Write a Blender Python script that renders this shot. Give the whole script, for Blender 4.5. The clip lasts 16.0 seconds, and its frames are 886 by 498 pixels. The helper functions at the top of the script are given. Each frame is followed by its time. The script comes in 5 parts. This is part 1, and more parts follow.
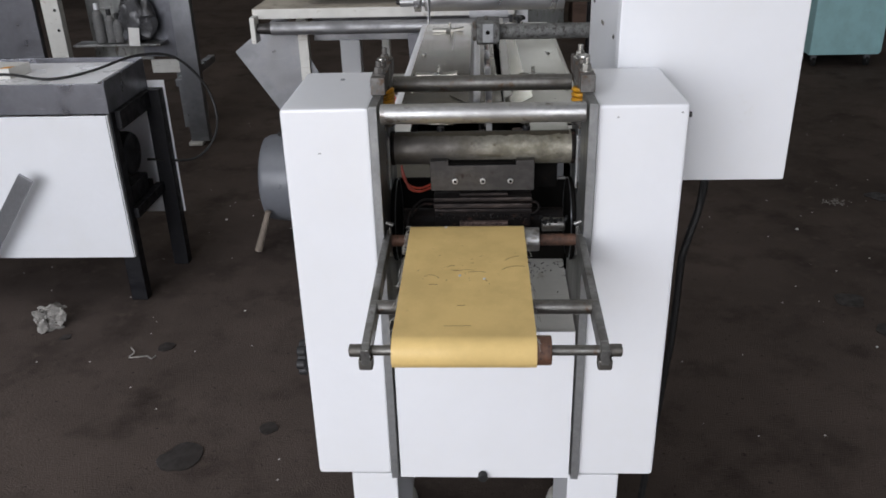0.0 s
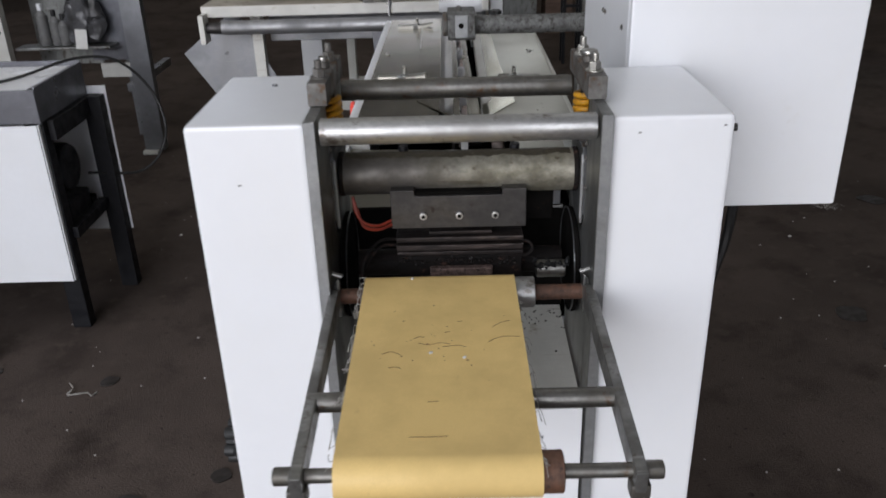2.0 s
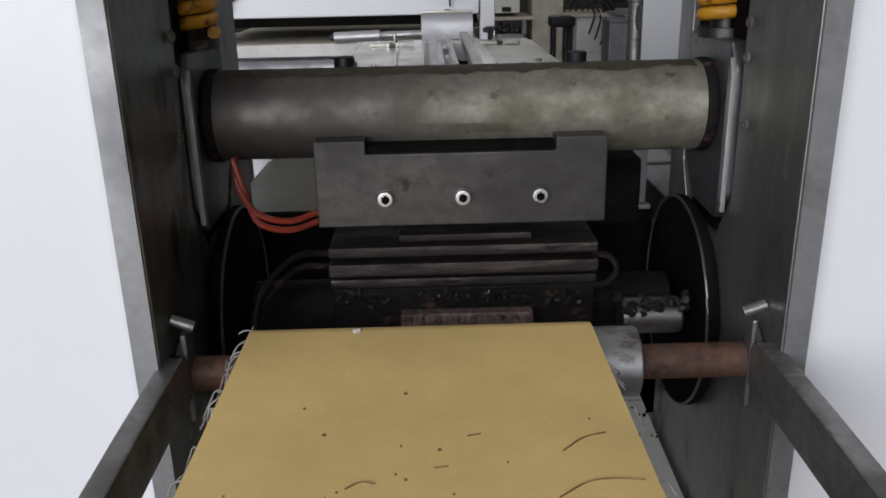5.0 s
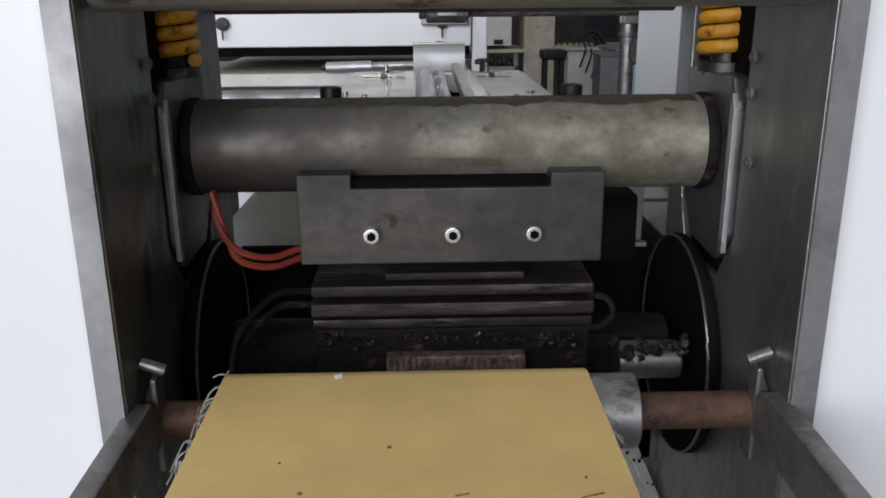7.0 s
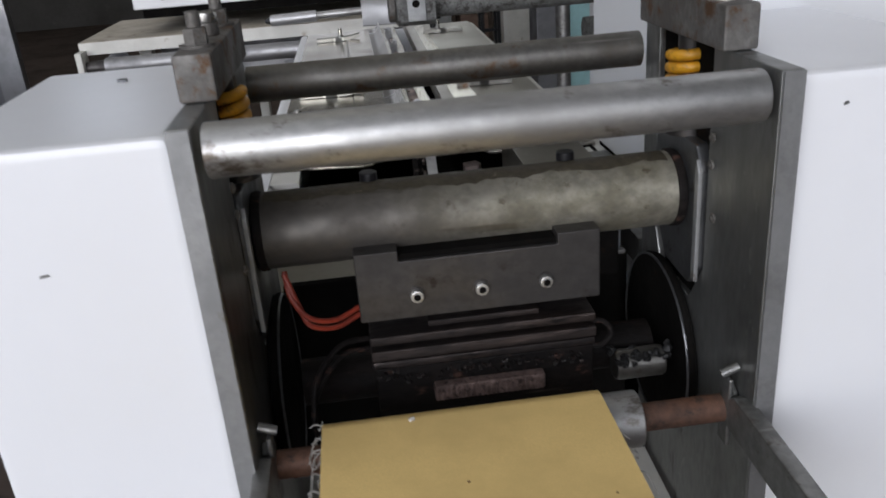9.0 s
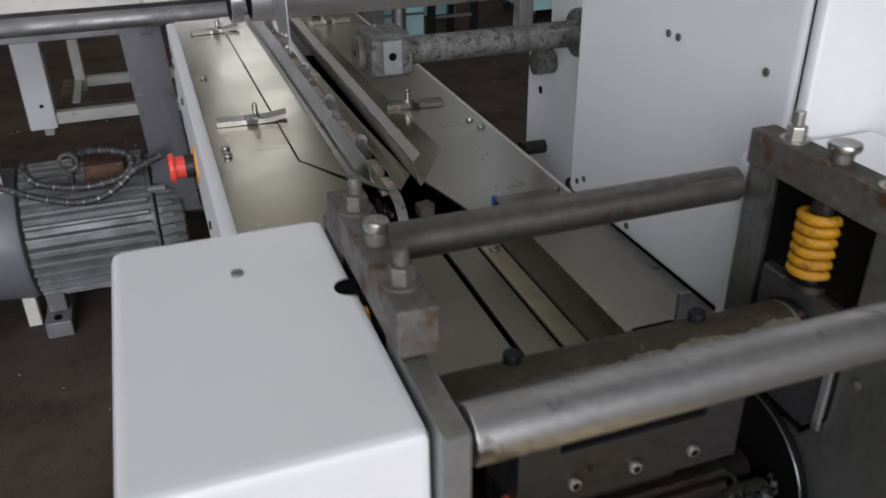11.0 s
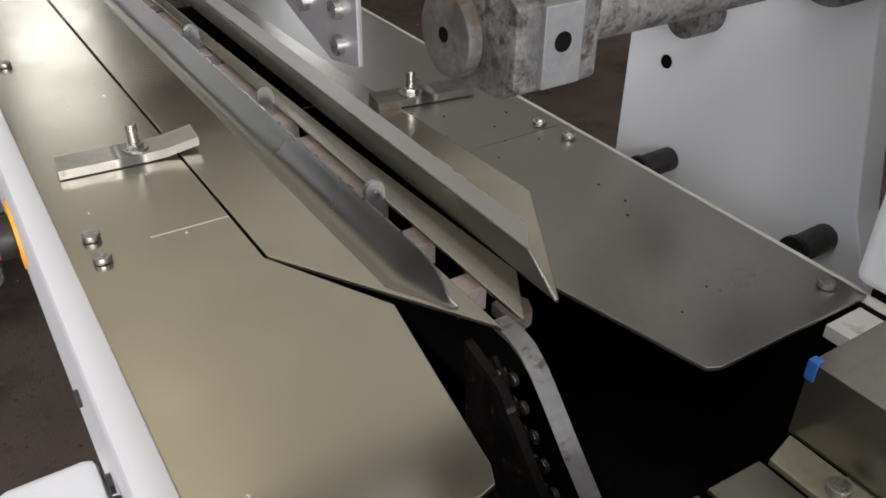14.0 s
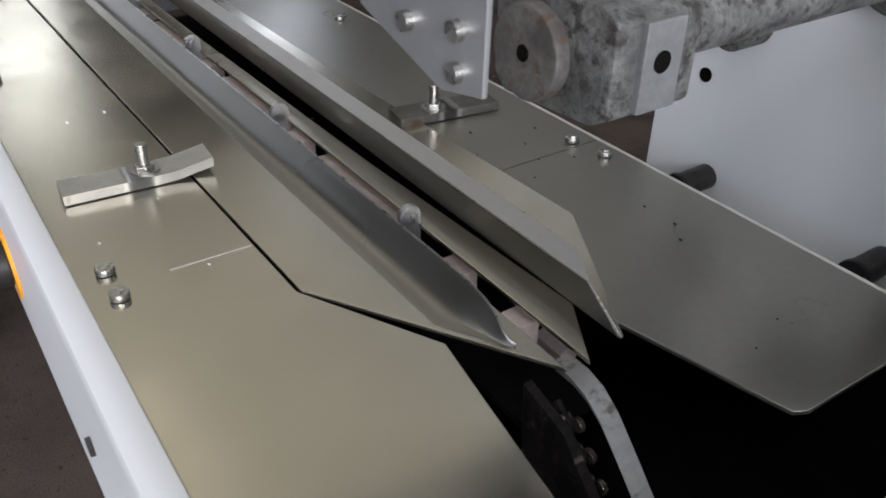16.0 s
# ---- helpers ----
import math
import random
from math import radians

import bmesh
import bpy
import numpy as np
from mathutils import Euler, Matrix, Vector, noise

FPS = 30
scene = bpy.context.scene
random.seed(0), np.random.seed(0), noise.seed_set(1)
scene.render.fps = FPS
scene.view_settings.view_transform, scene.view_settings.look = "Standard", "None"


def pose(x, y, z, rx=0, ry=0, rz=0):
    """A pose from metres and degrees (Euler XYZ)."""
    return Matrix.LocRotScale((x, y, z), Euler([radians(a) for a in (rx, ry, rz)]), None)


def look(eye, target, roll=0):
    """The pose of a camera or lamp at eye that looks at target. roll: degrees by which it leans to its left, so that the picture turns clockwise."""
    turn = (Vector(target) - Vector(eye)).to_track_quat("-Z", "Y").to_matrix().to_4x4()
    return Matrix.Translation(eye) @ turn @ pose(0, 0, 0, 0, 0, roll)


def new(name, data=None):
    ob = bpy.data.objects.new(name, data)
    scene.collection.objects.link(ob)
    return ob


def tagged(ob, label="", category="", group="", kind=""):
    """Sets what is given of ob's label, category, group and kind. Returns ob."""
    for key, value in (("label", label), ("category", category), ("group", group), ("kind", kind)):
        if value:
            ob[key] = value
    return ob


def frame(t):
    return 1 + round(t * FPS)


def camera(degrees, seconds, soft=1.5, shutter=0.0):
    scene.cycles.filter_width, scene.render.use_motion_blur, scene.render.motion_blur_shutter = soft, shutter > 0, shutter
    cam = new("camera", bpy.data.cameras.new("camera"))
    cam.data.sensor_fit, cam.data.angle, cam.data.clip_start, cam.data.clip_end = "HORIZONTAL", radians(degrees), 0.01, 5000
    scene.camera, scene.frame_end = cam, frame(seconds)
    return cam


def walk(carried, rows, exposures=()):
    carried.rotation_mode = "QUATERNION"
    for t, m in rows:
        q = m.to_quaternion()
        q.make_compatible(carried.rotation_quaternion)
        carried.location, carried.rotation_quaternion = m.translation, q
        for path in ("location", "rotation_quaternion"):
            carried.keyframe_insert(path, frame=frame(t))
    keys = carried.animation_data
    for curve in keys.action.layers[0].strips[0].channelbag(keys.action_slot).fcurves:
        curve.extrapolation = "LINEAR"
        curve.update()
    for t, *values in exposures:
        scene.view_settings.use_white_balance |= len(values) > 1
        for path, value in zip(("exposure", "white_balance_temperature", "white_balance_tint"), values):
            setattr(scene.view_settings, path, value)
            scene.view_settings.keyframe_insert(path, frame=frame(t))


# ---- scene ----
# ---- camera ----
cam = camera(56.4, 16.0, 1.7, 0.35)
PATH = [
    (0, (0.001, -0.005, 1.375), (-0.09, 1.8, 0.517), -1.6),
    (0.5, (0.0, 0.006, 1.373), (-0.086, 1.81, 0.515), -1.3),
    (1, (-0.005, 0.025, 1.371), (-0.111, 1.839, 0.536), -2.0),
    (1.5, (-0.03, 0.095, 1.351), (-0.04, 1.926, 0.545), -2.9),
    (2, (-0.001, 0.221, 1.322), (-0.029, 2.028, 0.465), -1.7),
    (2.5, (0.025, 0.358, 1.277), (-0.061, 2.119, 0.333), -2.3),
    (3, (0.017, 0.463, 1.227), (0.013, 2.23, 0.29), -1.6),
    (3.5, (0.011, 0.521, 1.19), (0.02, 2.346, 0.373), -2.1),
    (4, (0.0, 0.545, 1.157), (0.001, 2.403, 0.416), -1.8),
    (6.5, (-0.01, 0.593, 1.1125), (0.034, 2.501, 0.5237), -0.5),
    (7, (-0.007, 0.591, 1.1205), (0.035, 2.5, 0.5347), -0.5),
    (7.5, (-0.005, 0.579, 1.125), (0.039, 2.49, 0.549), -0.7),
    (8, (0.001, 0.554, 1.146), (0.048, 2.433, 0.480), -2.1),
    (10.3, (-0.142, 0.539, 1.29), (0.296, 2.275, 0.398), -3.2),
    (10.5, (-0.151, 0.574, 1.299), (0.348, 2.276, 0.376), -1.8),
    (11, (-0.182, 0.656, 1.311), (0.405, 2.316, 0.363), -0.7),
    (11.5, (-0.232, 0.762, 1.322), (0.556, 2.36, 0.413), -0.8),
    (12, (-0.245, 0.869, 1.303), (0.562, 2.43, 0.347), -1.1),
    (12.5, (-0.234, 0.98, 1.271), (0.576, 2.493, 0.244), -1.1),
    (13, (-0.214, 1.067, 1.251), (0.71, 2.474, 0.17), -0.6),
    (13.5, (-0.185, 1.116, 1.233), (0.761, 2.492, 0.133), 0.9),
    (14, (-0.165, 1.132, 1.214), (0.744, 2.529, 0.109), 0.5),
    (14.5, (-0.156, 1.148, 1.202), (0.753, 2.519, 0.064), 1.0),
    (15, (-0.163, 1.156, 1.204), (0.762, 2.519, 0.069), 1.3),
    (15.5, (-0.163, 1.172, 1.203), (0.792, 2.522, 0.078), 1.6),
    (16, (-0.176, 1.178, 1.207), (0.791, 2.544, 0.112), 1.2),
]
EXPOSURE = [(0, 0.1, 6250, 10), (1.5, 0.1, 6250, 10), (3.0, 0.0, 6250, 10), (4.0, -0.05, 6250, 10), (7.0, 0.1, 6200, 10), (8.0, 0.08, 6200, 10), (10.5, 0.0, 6250, 10), (11.5, 0.32, 6450, 10), (12.0, 0.62, 6500, 10), (12.5, 0.62, 6550, 10),
            (13.5, 0.88, 6600, 11), (14.5, 0.9, 6550, 11), (16, 0.86, 6200, 10)]
walk(cam, [(t, look(eye, target, roll)) for t, eye, target, roll in PATH], EXPOSURE)


# ---- world and light ----
world = bpy.data.worlds.new("sky")
scene.world = world
world.use_nodes = True
wn = world.node_tree.nodes
sky = wn.new("ShaderNodeTexSky")
sky.sky_type, sky.sun_disc = "NISHITA", False
sky.sun_elevation, sky.sun_rotation = radians(40), radians(200)
world.node_tree.links.new(sky.outputs[0], wn["Background"].inputs[0])
wn["Background"].inputs[1].default_value = 0.1


def window_light(name, eye, target, w, h, watts, colour):
    lamp = bpy.data.lights.new(name, "AREA")
    lamp.shape, lamp.size, lamp.size_y, lamp.energy, lamp.color = "RECTANGLE", w, h, watts, colour
    ob = new(name, lamp)
    ob.matrix_world = look(eye, target)
    return ob


DAY = (0.985, 0.965, 1.0)
WARM = (1.0, 0.87, 0.64)
window_light("gate_daylight", (-2.7, -4.9, 2.6), (-2.5, 2.0, 0.9), 6.4, 4.2, 430, DAY)
window_light("side_daylight", (-7.9, -0.6, 3.6), (0, -0.6, 1.0), 5.0, 2.0, 15, DAY)
window_light("near_skylight", (-3.6, -0.3, 6.55), (-3.6, -0.3, 0), 4.6, 4.4, 100, (1.0, 0.965, 0.90))
# added lamp without its own opening: soft warm patch mirrored in the left plate
window_light("far_skylight", (0.55, 6.6, 6.5), (0.55, 6.6, 0), 1.0, 2.6, 2.5, WARM)
window_light("roof_panels", (0.7, 6.85, 6.58), (0.7, 6.85, 0), 7.4, 9.9, 54, (1.0, 0.94, 0.80))
window_light("east_roof_panel", (6.6, 8.6, 6.58), (6.6, 8.6, 0), 2.8, 4.0, 9, (1.0, 0.96, 0.86))
for wx in (-5.8, -3.5, 1.15, 4.6):
    window_light("far_daylight", (wx, 12.3, 4.35), (wx, 2.0, 3.6), 1.1, 2.8, 14, (1.0, 0.94, 0.80) if wx == 1.15 else DAY)


# ---- materials ----
def mat(name, base, rough=0.5, metal=0.0, var=0.25, scale=40.0, second=None, spots=0.0, spot_colour=(0.05, 0.04, 0.03),
        bump=0.05, stretch=(1, 1, 1), rough_var=0.15, fine=300.0, coat=0.0, by_object=0.0, heat=None, scratch=0.0, scratch_colour=(0.3, 0.3, 0.3), gloss=0.5):
    """Base colour with variation at two scales, spots of wear or dirt, and relief."""
    m = bpy.data.materials.new(name)
    m.use_nodes = True
    n, l = m.node_tree.nodes, m.node_tree.links
    b = n["Principled BSDF"]
    tc, mp = n.new("ShaderNodeTexCoord"), n.new("ShaderNodeMapping")
    mp.inputs["Scale"].default_value = stretch
    l.new(tc.outputs["Object"], mp.inputs[0])

    def nz(sc, detail=5.0, r=0.6):
        t = n.new("ShaderNodeTexNoise")
        t.inputs["Scale"].default_value, t.inputs["Detail"].default_value, t.inputs["Roughness"].default_value = sc, detail, r
        l.new(mp.outputs[0], t.inputs["Vector"])
        return t.outputs["Fac"]

    def mix(f, a, c):
        x = n.new("ShaderNodeMix")
        x.data_type = "RGBA"
        for sock, v in ((x.inputs[0], f), (x.inputs[6], a), (x.inputs[7], c)):
            if isinstance(v, bpy.types.NodeSocket):
                l.new(v, sock)
            else:
                sock.default_value = v if isinstance(v, float) else (*v, 1)
        return x.outputs[2]

    def ramp(f, lo, hi, a=0.0, c=1.0):
        r = n.new("ShaderNodeMapRange")
        r.interpolation_type = "SMOOTHSTEP"
        l.new(f, r.inputs[0])
        for i, v in enumerate((lo, hi, a, c)):
            r.inputs[i + 1].default_value = v
        return r.outputs[0]

    big, small = nz(scale), nz(fine, 3.0)
    second = second or tuple(c * (1 - var) for c in base)
    col = mix(ramp(big, 0.35, 0.68), base, second)
    col = mix(ramp(small, 0.35, 0.7, 0.0, 0.5), col, tuple(c * (1 - var) for c in base))
    if spots:
        col = mix(ramp(nz(scale * 2.3, 8.0, 0.7), 0.68 - spots * 0.25, 0.80 - spots * 0.24), col, spot_colour)
    for turn_by in (0.5, -0.9) if scratch else ():
        sm = n.new("ShaderNodeMapping")
        sm.inputs["Rotation"].default_value = (turn_by * 0.7, turn_by, turn_by * 1.6)
        sm.inputs["Scale"].default_value = (6, 170, 90)
        l.new(tc.outputs["Object"], sm.inputs[0])
        sn = n.new("ShaderNodeTexNoise")
        sn.inputs["Scale"].default_value, sn.inputs["Detail"].default_value = 1.0, 2.0
        l.new(sm.outputs[0], sn.inputs["Vector"])
        both = n.new("ShaderNodeMath")
        both.operation = "MULTIPLY"
        l.new(ramp(sn.outputs["Fac"], 0.66, 0.72), both.inputs[0])
        l.new(ramp(nz(scale * 0.7, 3.0), 0.45, 0.62, 0.0, scratch), both.inputs[1])
        col = mix(both.outputs[0], col, scratch_colour)
    if heat:
        x0, x1, tint = heat
        sep, bend = n.new("ShaderNodeSeparateXYZ"), n.new("ShaderNodeMath")
        l.new(tc.outputs["Object"], sep.inputs[0])
        bend.operation, bend.inputs[1].default_value = "MULTIPLY_ADD", 0.05
        l.new(nz(scale * 0.5, 3.0), bend.inputs[0])
        l.new(sep.outputs[0], bend.inputs[2])
        col = mix(ramp(bend.outputs[0], x0, x1, 0.85, 0.0), col, tint)
    if by_object:
        info = n.new("ShaderNodeObjectInfo")
        col = mix(ramp(info.outputs["Random"], 0, 1, 0, by_object), col, tuple(c * 0.4 for c in base))
    l.new(col, b.inputs["Base Color"])
    b.inputs["Metallic"].default_value, b.inputs["Specular IOR Level"].default_value = metal, gloss
    l.new(ramp(big, 0.3, 0.7, max(rough - rough_var, 0.05), min(rough + rough_var, 1.0)), b.inputs["Roughness"])
    b.inputs["Coat Weight"].default_value, b.inputs["Coat Roughness"].default_value, b.inputs["Coat IOR"].default_value = coat, 0.13, 1.8
    if bump:
        bp = n.new("ShaderNodeBump")
        bp.inputs["Strength"].default_value, bp.inputs["Distance"].default_value = bump, 0.002
        l.new(small, bp.inputs["Height"])
        l.new(bp.outputs[0], b.inputs["Normal"])
    return m


M = dict(
    white=mat("white_enamel", (0.80, 0.81, 0.83), 0.36, var=0.03, scale=3.5, second=(0.765, 0.77, 0.775), bump=0.0, fine=60, rough_var=0.06, spots=0.10, spot_colour=(0.68, 0.67, 0.63)),
    white_old=mat("worn_white_paint", (0.66, 0.65, 0.60), 0.5, var=0.14, scale=12, spots=0.35, spot_colour=(0.30, 0.25, 0.18), bump=0.03, scratch=0.5, scratch_colour=(0.35, 0.3, 0.24)),
    stainless=mat("satin_stainless", (0.53, 0.50, 0.425), 0.215, 0.97, var=0.08, scale=7, second=(0.48, 0.45, 0.375), bump=0.0, fine=90, rough_var=0.06),
    # darker copy of stainless: the right side's dim reflections put into the colour
    stainless_right=mat("stainless_dim_reflection", (0.40, 0.385, 0.345), 0.33, 0.95, var=0.1, scale=5, bump=0.0, fine=200, rough_var=0.06),
    stainless_dull=mat("dull_stainless", (0.26, 0.245, 0.205), 0.33, 0.92, var=0.2, scale=6, bump=0.0, fine=200, rough_var=0.08, coat=0.1, scratch=0.4, scratch_colour=(0.16, 0.15, 0.12)),
    bar=mat("ground_steel_bar", (0.52, 0.52, 0.51), 0.47, 0.9, var=0.35, scale=26, second=(0.31, 0.305, 0.295), spots=0.5, spot_colour=(0.14, 0.12, 0.10), bump=0.04, stretch=(0.6, 1, 1), rough_var=0.1, scratch=0.7, scratch_colour=(0.17, 0.16, 0.145)),
    bar_dark=mat("oiled_steel_bar", (0.235, 0.23, 0.215), 0.48, 0.9, var=0.5, scale=18, second=(0.11, 0.10, 0.085), spots=0.5, spot_colour=(0.13, 0.075, 0.042), bump=0.06, stretch=(0.8, 1, 1), scratch=0.7, scratch_colour=(0.32, 0.31, 0.29)),
    shaft=mat("greasy_worn_shaft", (0.30, 0.285, 0.235), 0.58, 0.65, var=0.65, scale=42, second=(0.17, 0.157, 0.115), spots=0.45, spot_colour=(0.085, 0.07, 0.045), bump=0.08, heat=(-0.03, 0.075, (0.062, 0.056, 0.053)), stretch=(0.8, 1, 1), scratch=0.8, scratch_colour=(0.10, 0.085, 0.055), fine=160),
    plate=mat("grimy_steel_plate", (0.32, 0.325, 0.315), 0.44, 0.88, var=0.4, scale=14, spots=0.55, spot_colour=(0.085, 0.07, 0.055), bump=0.04, stretch=(1, 1, 0.35), scratch=0.7, scratch_colour=(0.42, 0.42, 0.40)),
    plate_edge=mat("bare_plate_edge", (0.36, 0.365, 0.365), 0.5, 0.7, var=0.3, scale=25, spots=0.3, spot_colour=(0.16, 0.14, 0.12), bump=0.03),
    cast=mat("dusty_cast_steel", (0.19, 0.18, 0.165), 0.65, 0.5, var=0.5, scale=60, spots=0.6, spot_colour=(0.115, 0.075, 0.048), bump=0.3, fine=400),
    alu_tube=mat("satin_aluminium", (0.66, 0.66, 0.68), 0.36, 0.9, var=0.12, scale=20, spots=0.1, spot_colour=(0.4, 0.39, 0.37), bump=0.04, stretch=(1, 0.4, 0.4)),
    alu=mat("chalky_corroded_metal", (0.115, 0.115, 0.110), 0.7, 0.3, var=0.6, scale=60, second=(0.21, 0.21, 0.20), spots=0.75, spot_colour=(0.048, 0.043, 0.038), bump=0.45, scratch=0.6, scratch_colour=(0.30, 0.30, 0.29), fine=420),
    # jaw, burnt and disc: steel colours lowered for the shade inside the jaw space
    jaw=mat("burnt_jaw_steel", (0.076, 0.072, 0.070), 0.48, 0.75, var=0.5, scale=30, second=(0.050, 0.047, 0.045), spots=0.45, spot_colour=(0.030, 0.024, 0.021), bump=0.1, stretch=(0.8, 1, 1), scratch=0.8, scratch_colour=(0.21, 0.19, 0.175), fine=180),
    burnt=mat("shaded_burnt_steel", (0.007, 0.0062, 0.006), 0.7, 0.1, var=0.6, scale=60, second=(0.014, 0.011, 0.010), spots=0.45, spot_colour=(0.060, 0.034, 0.026), bump=0.5, stretch=(0.5, 1, 1), scratch=0.8, scratch_colour=(0.085, 0.068, 0.06), gloss=0.12),
    disc=mat("dark_oily_steel", (0.022, 0.022, 0.022), 0.55, 0.3, var=0.4, scale=30, spots=0.3, spot_colour=(0.008, 0.007, 0.006), bump=0.05, gloss=0.25),
    rail=mat("scorched_jaw_rail", (0.044, 0.033, 0.029), 0.55, 0.6, var=0.7, scale=70, second=(0.018, 0.014, 0.013), spots=0.7, spot_colour=(0.008, 0.006, 0.006), bump=0.35, stretch=(0.35, 1, 1), scratch=0.9, scratch_colour=(0.10, 0.074, 0.064), fine=260),
    grease=mat("old_brown_grease", (0.032, 0.026, 0.016), 0.58, var=0.6, scale=60, second=(0.062, 0.052, 0.034), spots=0.35, spot_colour=(0.12, 0.105, 0.075), bump=0.2, gloss=0.35),
    rust=mat("rusty_steel", (0.145, 0.07, 0.042), 0.7, 0.3, var=0.6, scale=50, second=(0.08, 0.05, 0.038), spots=0.55, spot_colour=(0.035, 0.025, 0.02), bump=0.2),
    chain=mat("oily_chain_steel", (0.22, 0.19, 0.17), 0.35, 0.9, var=0.5, scale=90, spots=0.5, spot_colour=(0.05, 0.03, 0.02), bump=0.05),
    scuff=mat("dark_scuff", (0.27, 0.155, 0.055), 0.75, var=0.5, scale=200, bump=0.0),
    arm=mat("worn_grey_flat_bar", (0.26, 0.26, 0.25), 0.48, 0.8, var=0.45, scale=30, second=(0.15, 0.145, 0.135), spots=0.5, spot_colour=(0.09, 0.075, 0.06), bump=0.06, scratch=0.6, scratch_colour=(0.38, 0.38, 0.37), fine=200),
    block=mat("blued_bearing_block", (0.17, 0.175, 0.18), 0.42, 0.85, var=0.35, scale=22, spots=0.45, spot_colour=(0.05, 0.045, 0.04), bump=0.04, scratch=0.5, scratch_colour=(0.28, 0.28, 0.28)),
    belt=mat("ochre_canvas_belt", (0.77, 0.55, 0.21), 0.65, var=0.20, scale=14, spots=0.22, spot_colour=(0.52, 0.35, 0.135), bump=0.04, fine=1400, scratch=0.0),
    black=mat("black_paint", (0.010, 0.010, 0.012), 0.45, var=0.3, scale=30, spots=0.2, spot_colour=(0.06, 0.055, 0.05), bump=0.05, gloss=0.3),
    rubber=mat("black_rubber", (0.015, 0.015, 0.015), 0.55, var=0.3, scale=60, bump=0.05),
    # near-black: shade of recesses and holes put into the colour; also grime crumbs
    void=mat("recess_shade_and_grime", (0.006, 0.0055, 0.005), 0.95, var=0.4, scale=30, spots=0.3, spot_colour=(0.018, 0.01, 0.006), bump=0.2, gloss=0.06),
    spring=mat("yellow_spring", (0.66, 0.32, 0.015), 0.42, var=0.3, scale=60, spots=0.55, spot_colour=(0.09, 0.045, 0.02), bump=0.05),
    red=mat("red_plastic", (0.78, 0.075, 0.05), 0.35, var=0.1, scale=60, bump=0.02),
    red_wire=mat("red_wire", (0.25, 0.035, 0.018), 0.45, var=0.4, scale=80, bump=0.03),
    orange=mat("orange_plate", (0.8, 0.36, 0.02), 0.4, var=0.12, scale=50, bump=0.02),
    nut=mat("zinc_fastener", (0.52, 0.51, 0.48), 0.34, 0.95, var=0.35, scale=120, spots=0.3, spot_colour=(0.2, 0.16, 0.12), bump=0.03),
    finger=mat("worn_finger_steel", (0.52, 0.52, 0.53), 0.38, 0.85, var=0.25, scale=60, spots=0.25, spot_colour=(0.25, 0.23, 0.2), bump=0.04),
    clamp=mat("satin_clamp_steel", (0.50, 0.49, 0.45), 0.40, 0.9, var=0.2, scale=25, spots=0.15, spot_colour=(0.25, 0.22, 0.17), bump=0.02),
    sheet=mat("blued_sheet_steel", (0.21, 0.213, 0.235), 0.40, 0.75, var=0.35, scale=8, spots=0.2, spot_colour=(0.26, 0.26, 0.28), bump=0.03, scratch=0.8, scratch_colour=(0.34, 0.34, 0.36)),
    motor=mat("grey_motor_paint", (0.21, 0.215, 0.22), 0.5, 0.1, var=0.35, scale=16, spots=0.4, spot_colour=(0.30, 0.28, 0.26), bump=0.12),
    drum=mat("smooth_grey_paint", (0.16, 0.168, 0.185), 0.42, var=0.15, scale=9, spots=0.2, spot_colour=(0.06, 0.055, 0.05), bump=0.06),
    turquoise=mat("turquoise_paint", (0.42, 0.70, 0.72), 0.45, var=0.15, scale=10, spots=0.2, spot_colour=(0.12, 0.18, 0.17), bump=0.05),
    galv=mat("galvanised_steel", (0.30, 0.305, 0.32), 0.42, 0.7, var=0.3, scale=8, spots=0.25, spot_colour=(0.17, 0.16, 0.15), bump=0.03, scratch=0.5, scratch_colour=(0.42, 0.42, 0.42)),
    cream=mat("cream_board", (0.52, 0.47, 0.38), 0.6, var=0.25, scale=11, spots=0.45, spot_colour=(0.24, 0.19, 0.13), bump=0.06, scratch=0.6, scratch_colour=(0.2, 0.15, 0.1)),
    cream_steel=mat("tarnished_steel", (0.40, 0.37, 0.27), 0.45, 0.6, var=0.25, scale=20, spots=0.2, spot_colour=(0.2, 0.17, 0.1), bump=0.06),
    brown=mat("brown_wood", (0.14, 0.085, 0.06), 0.6, var=0.4, scale=20, bump=0.1, stretch=(0.2, 1, 1)),
    speck=mat("chalk_chip", (0.62, 0.6, 0.56), 0.8, var=0.2, scale=90, bump=0.2),
    stain=mat("oil_stain", (0.030, 0.024, 0.021), 0.5, var=0.4, scale=25, bump=0.3, fine=90),
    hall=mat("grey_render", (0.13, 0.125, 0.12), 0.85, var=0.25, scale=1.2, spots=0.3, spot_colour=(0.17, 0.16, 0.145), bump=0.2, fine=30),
    hall_dark=mat("pale_roof_deck", (0.26, 0.26, 0.25), 0.85, var=0.3, scale=1.0, bump=0.2, fine=20),
    paper=mat("white_paper", (0.75, 0.74, 0.70), 0.7, var=0.1, scale=30, bump=0.1),
    bottle=mat("murky_plastic", (0.20, 0.20, 0.195), 0.3, var=0.4, scale=20, second=(0.10, 0.10, 0.098), bump=0.05),
    screen=mat("dark_screen", (0.02, 0.022, 0.026), 0.12, var=0.1, scale=5, bump=0.0),
    blue=mat("blue_tape", (0.03, 0.12, 0.40), 0.4, var=0.2, scale=60, bump=0.05),
    wood=mat("bark_brown_wood", (0.30, 0.25, 0.20), 0.7, var=0.5, scale=40, bump=0.3, stretch=(1, 1, 0.2)),
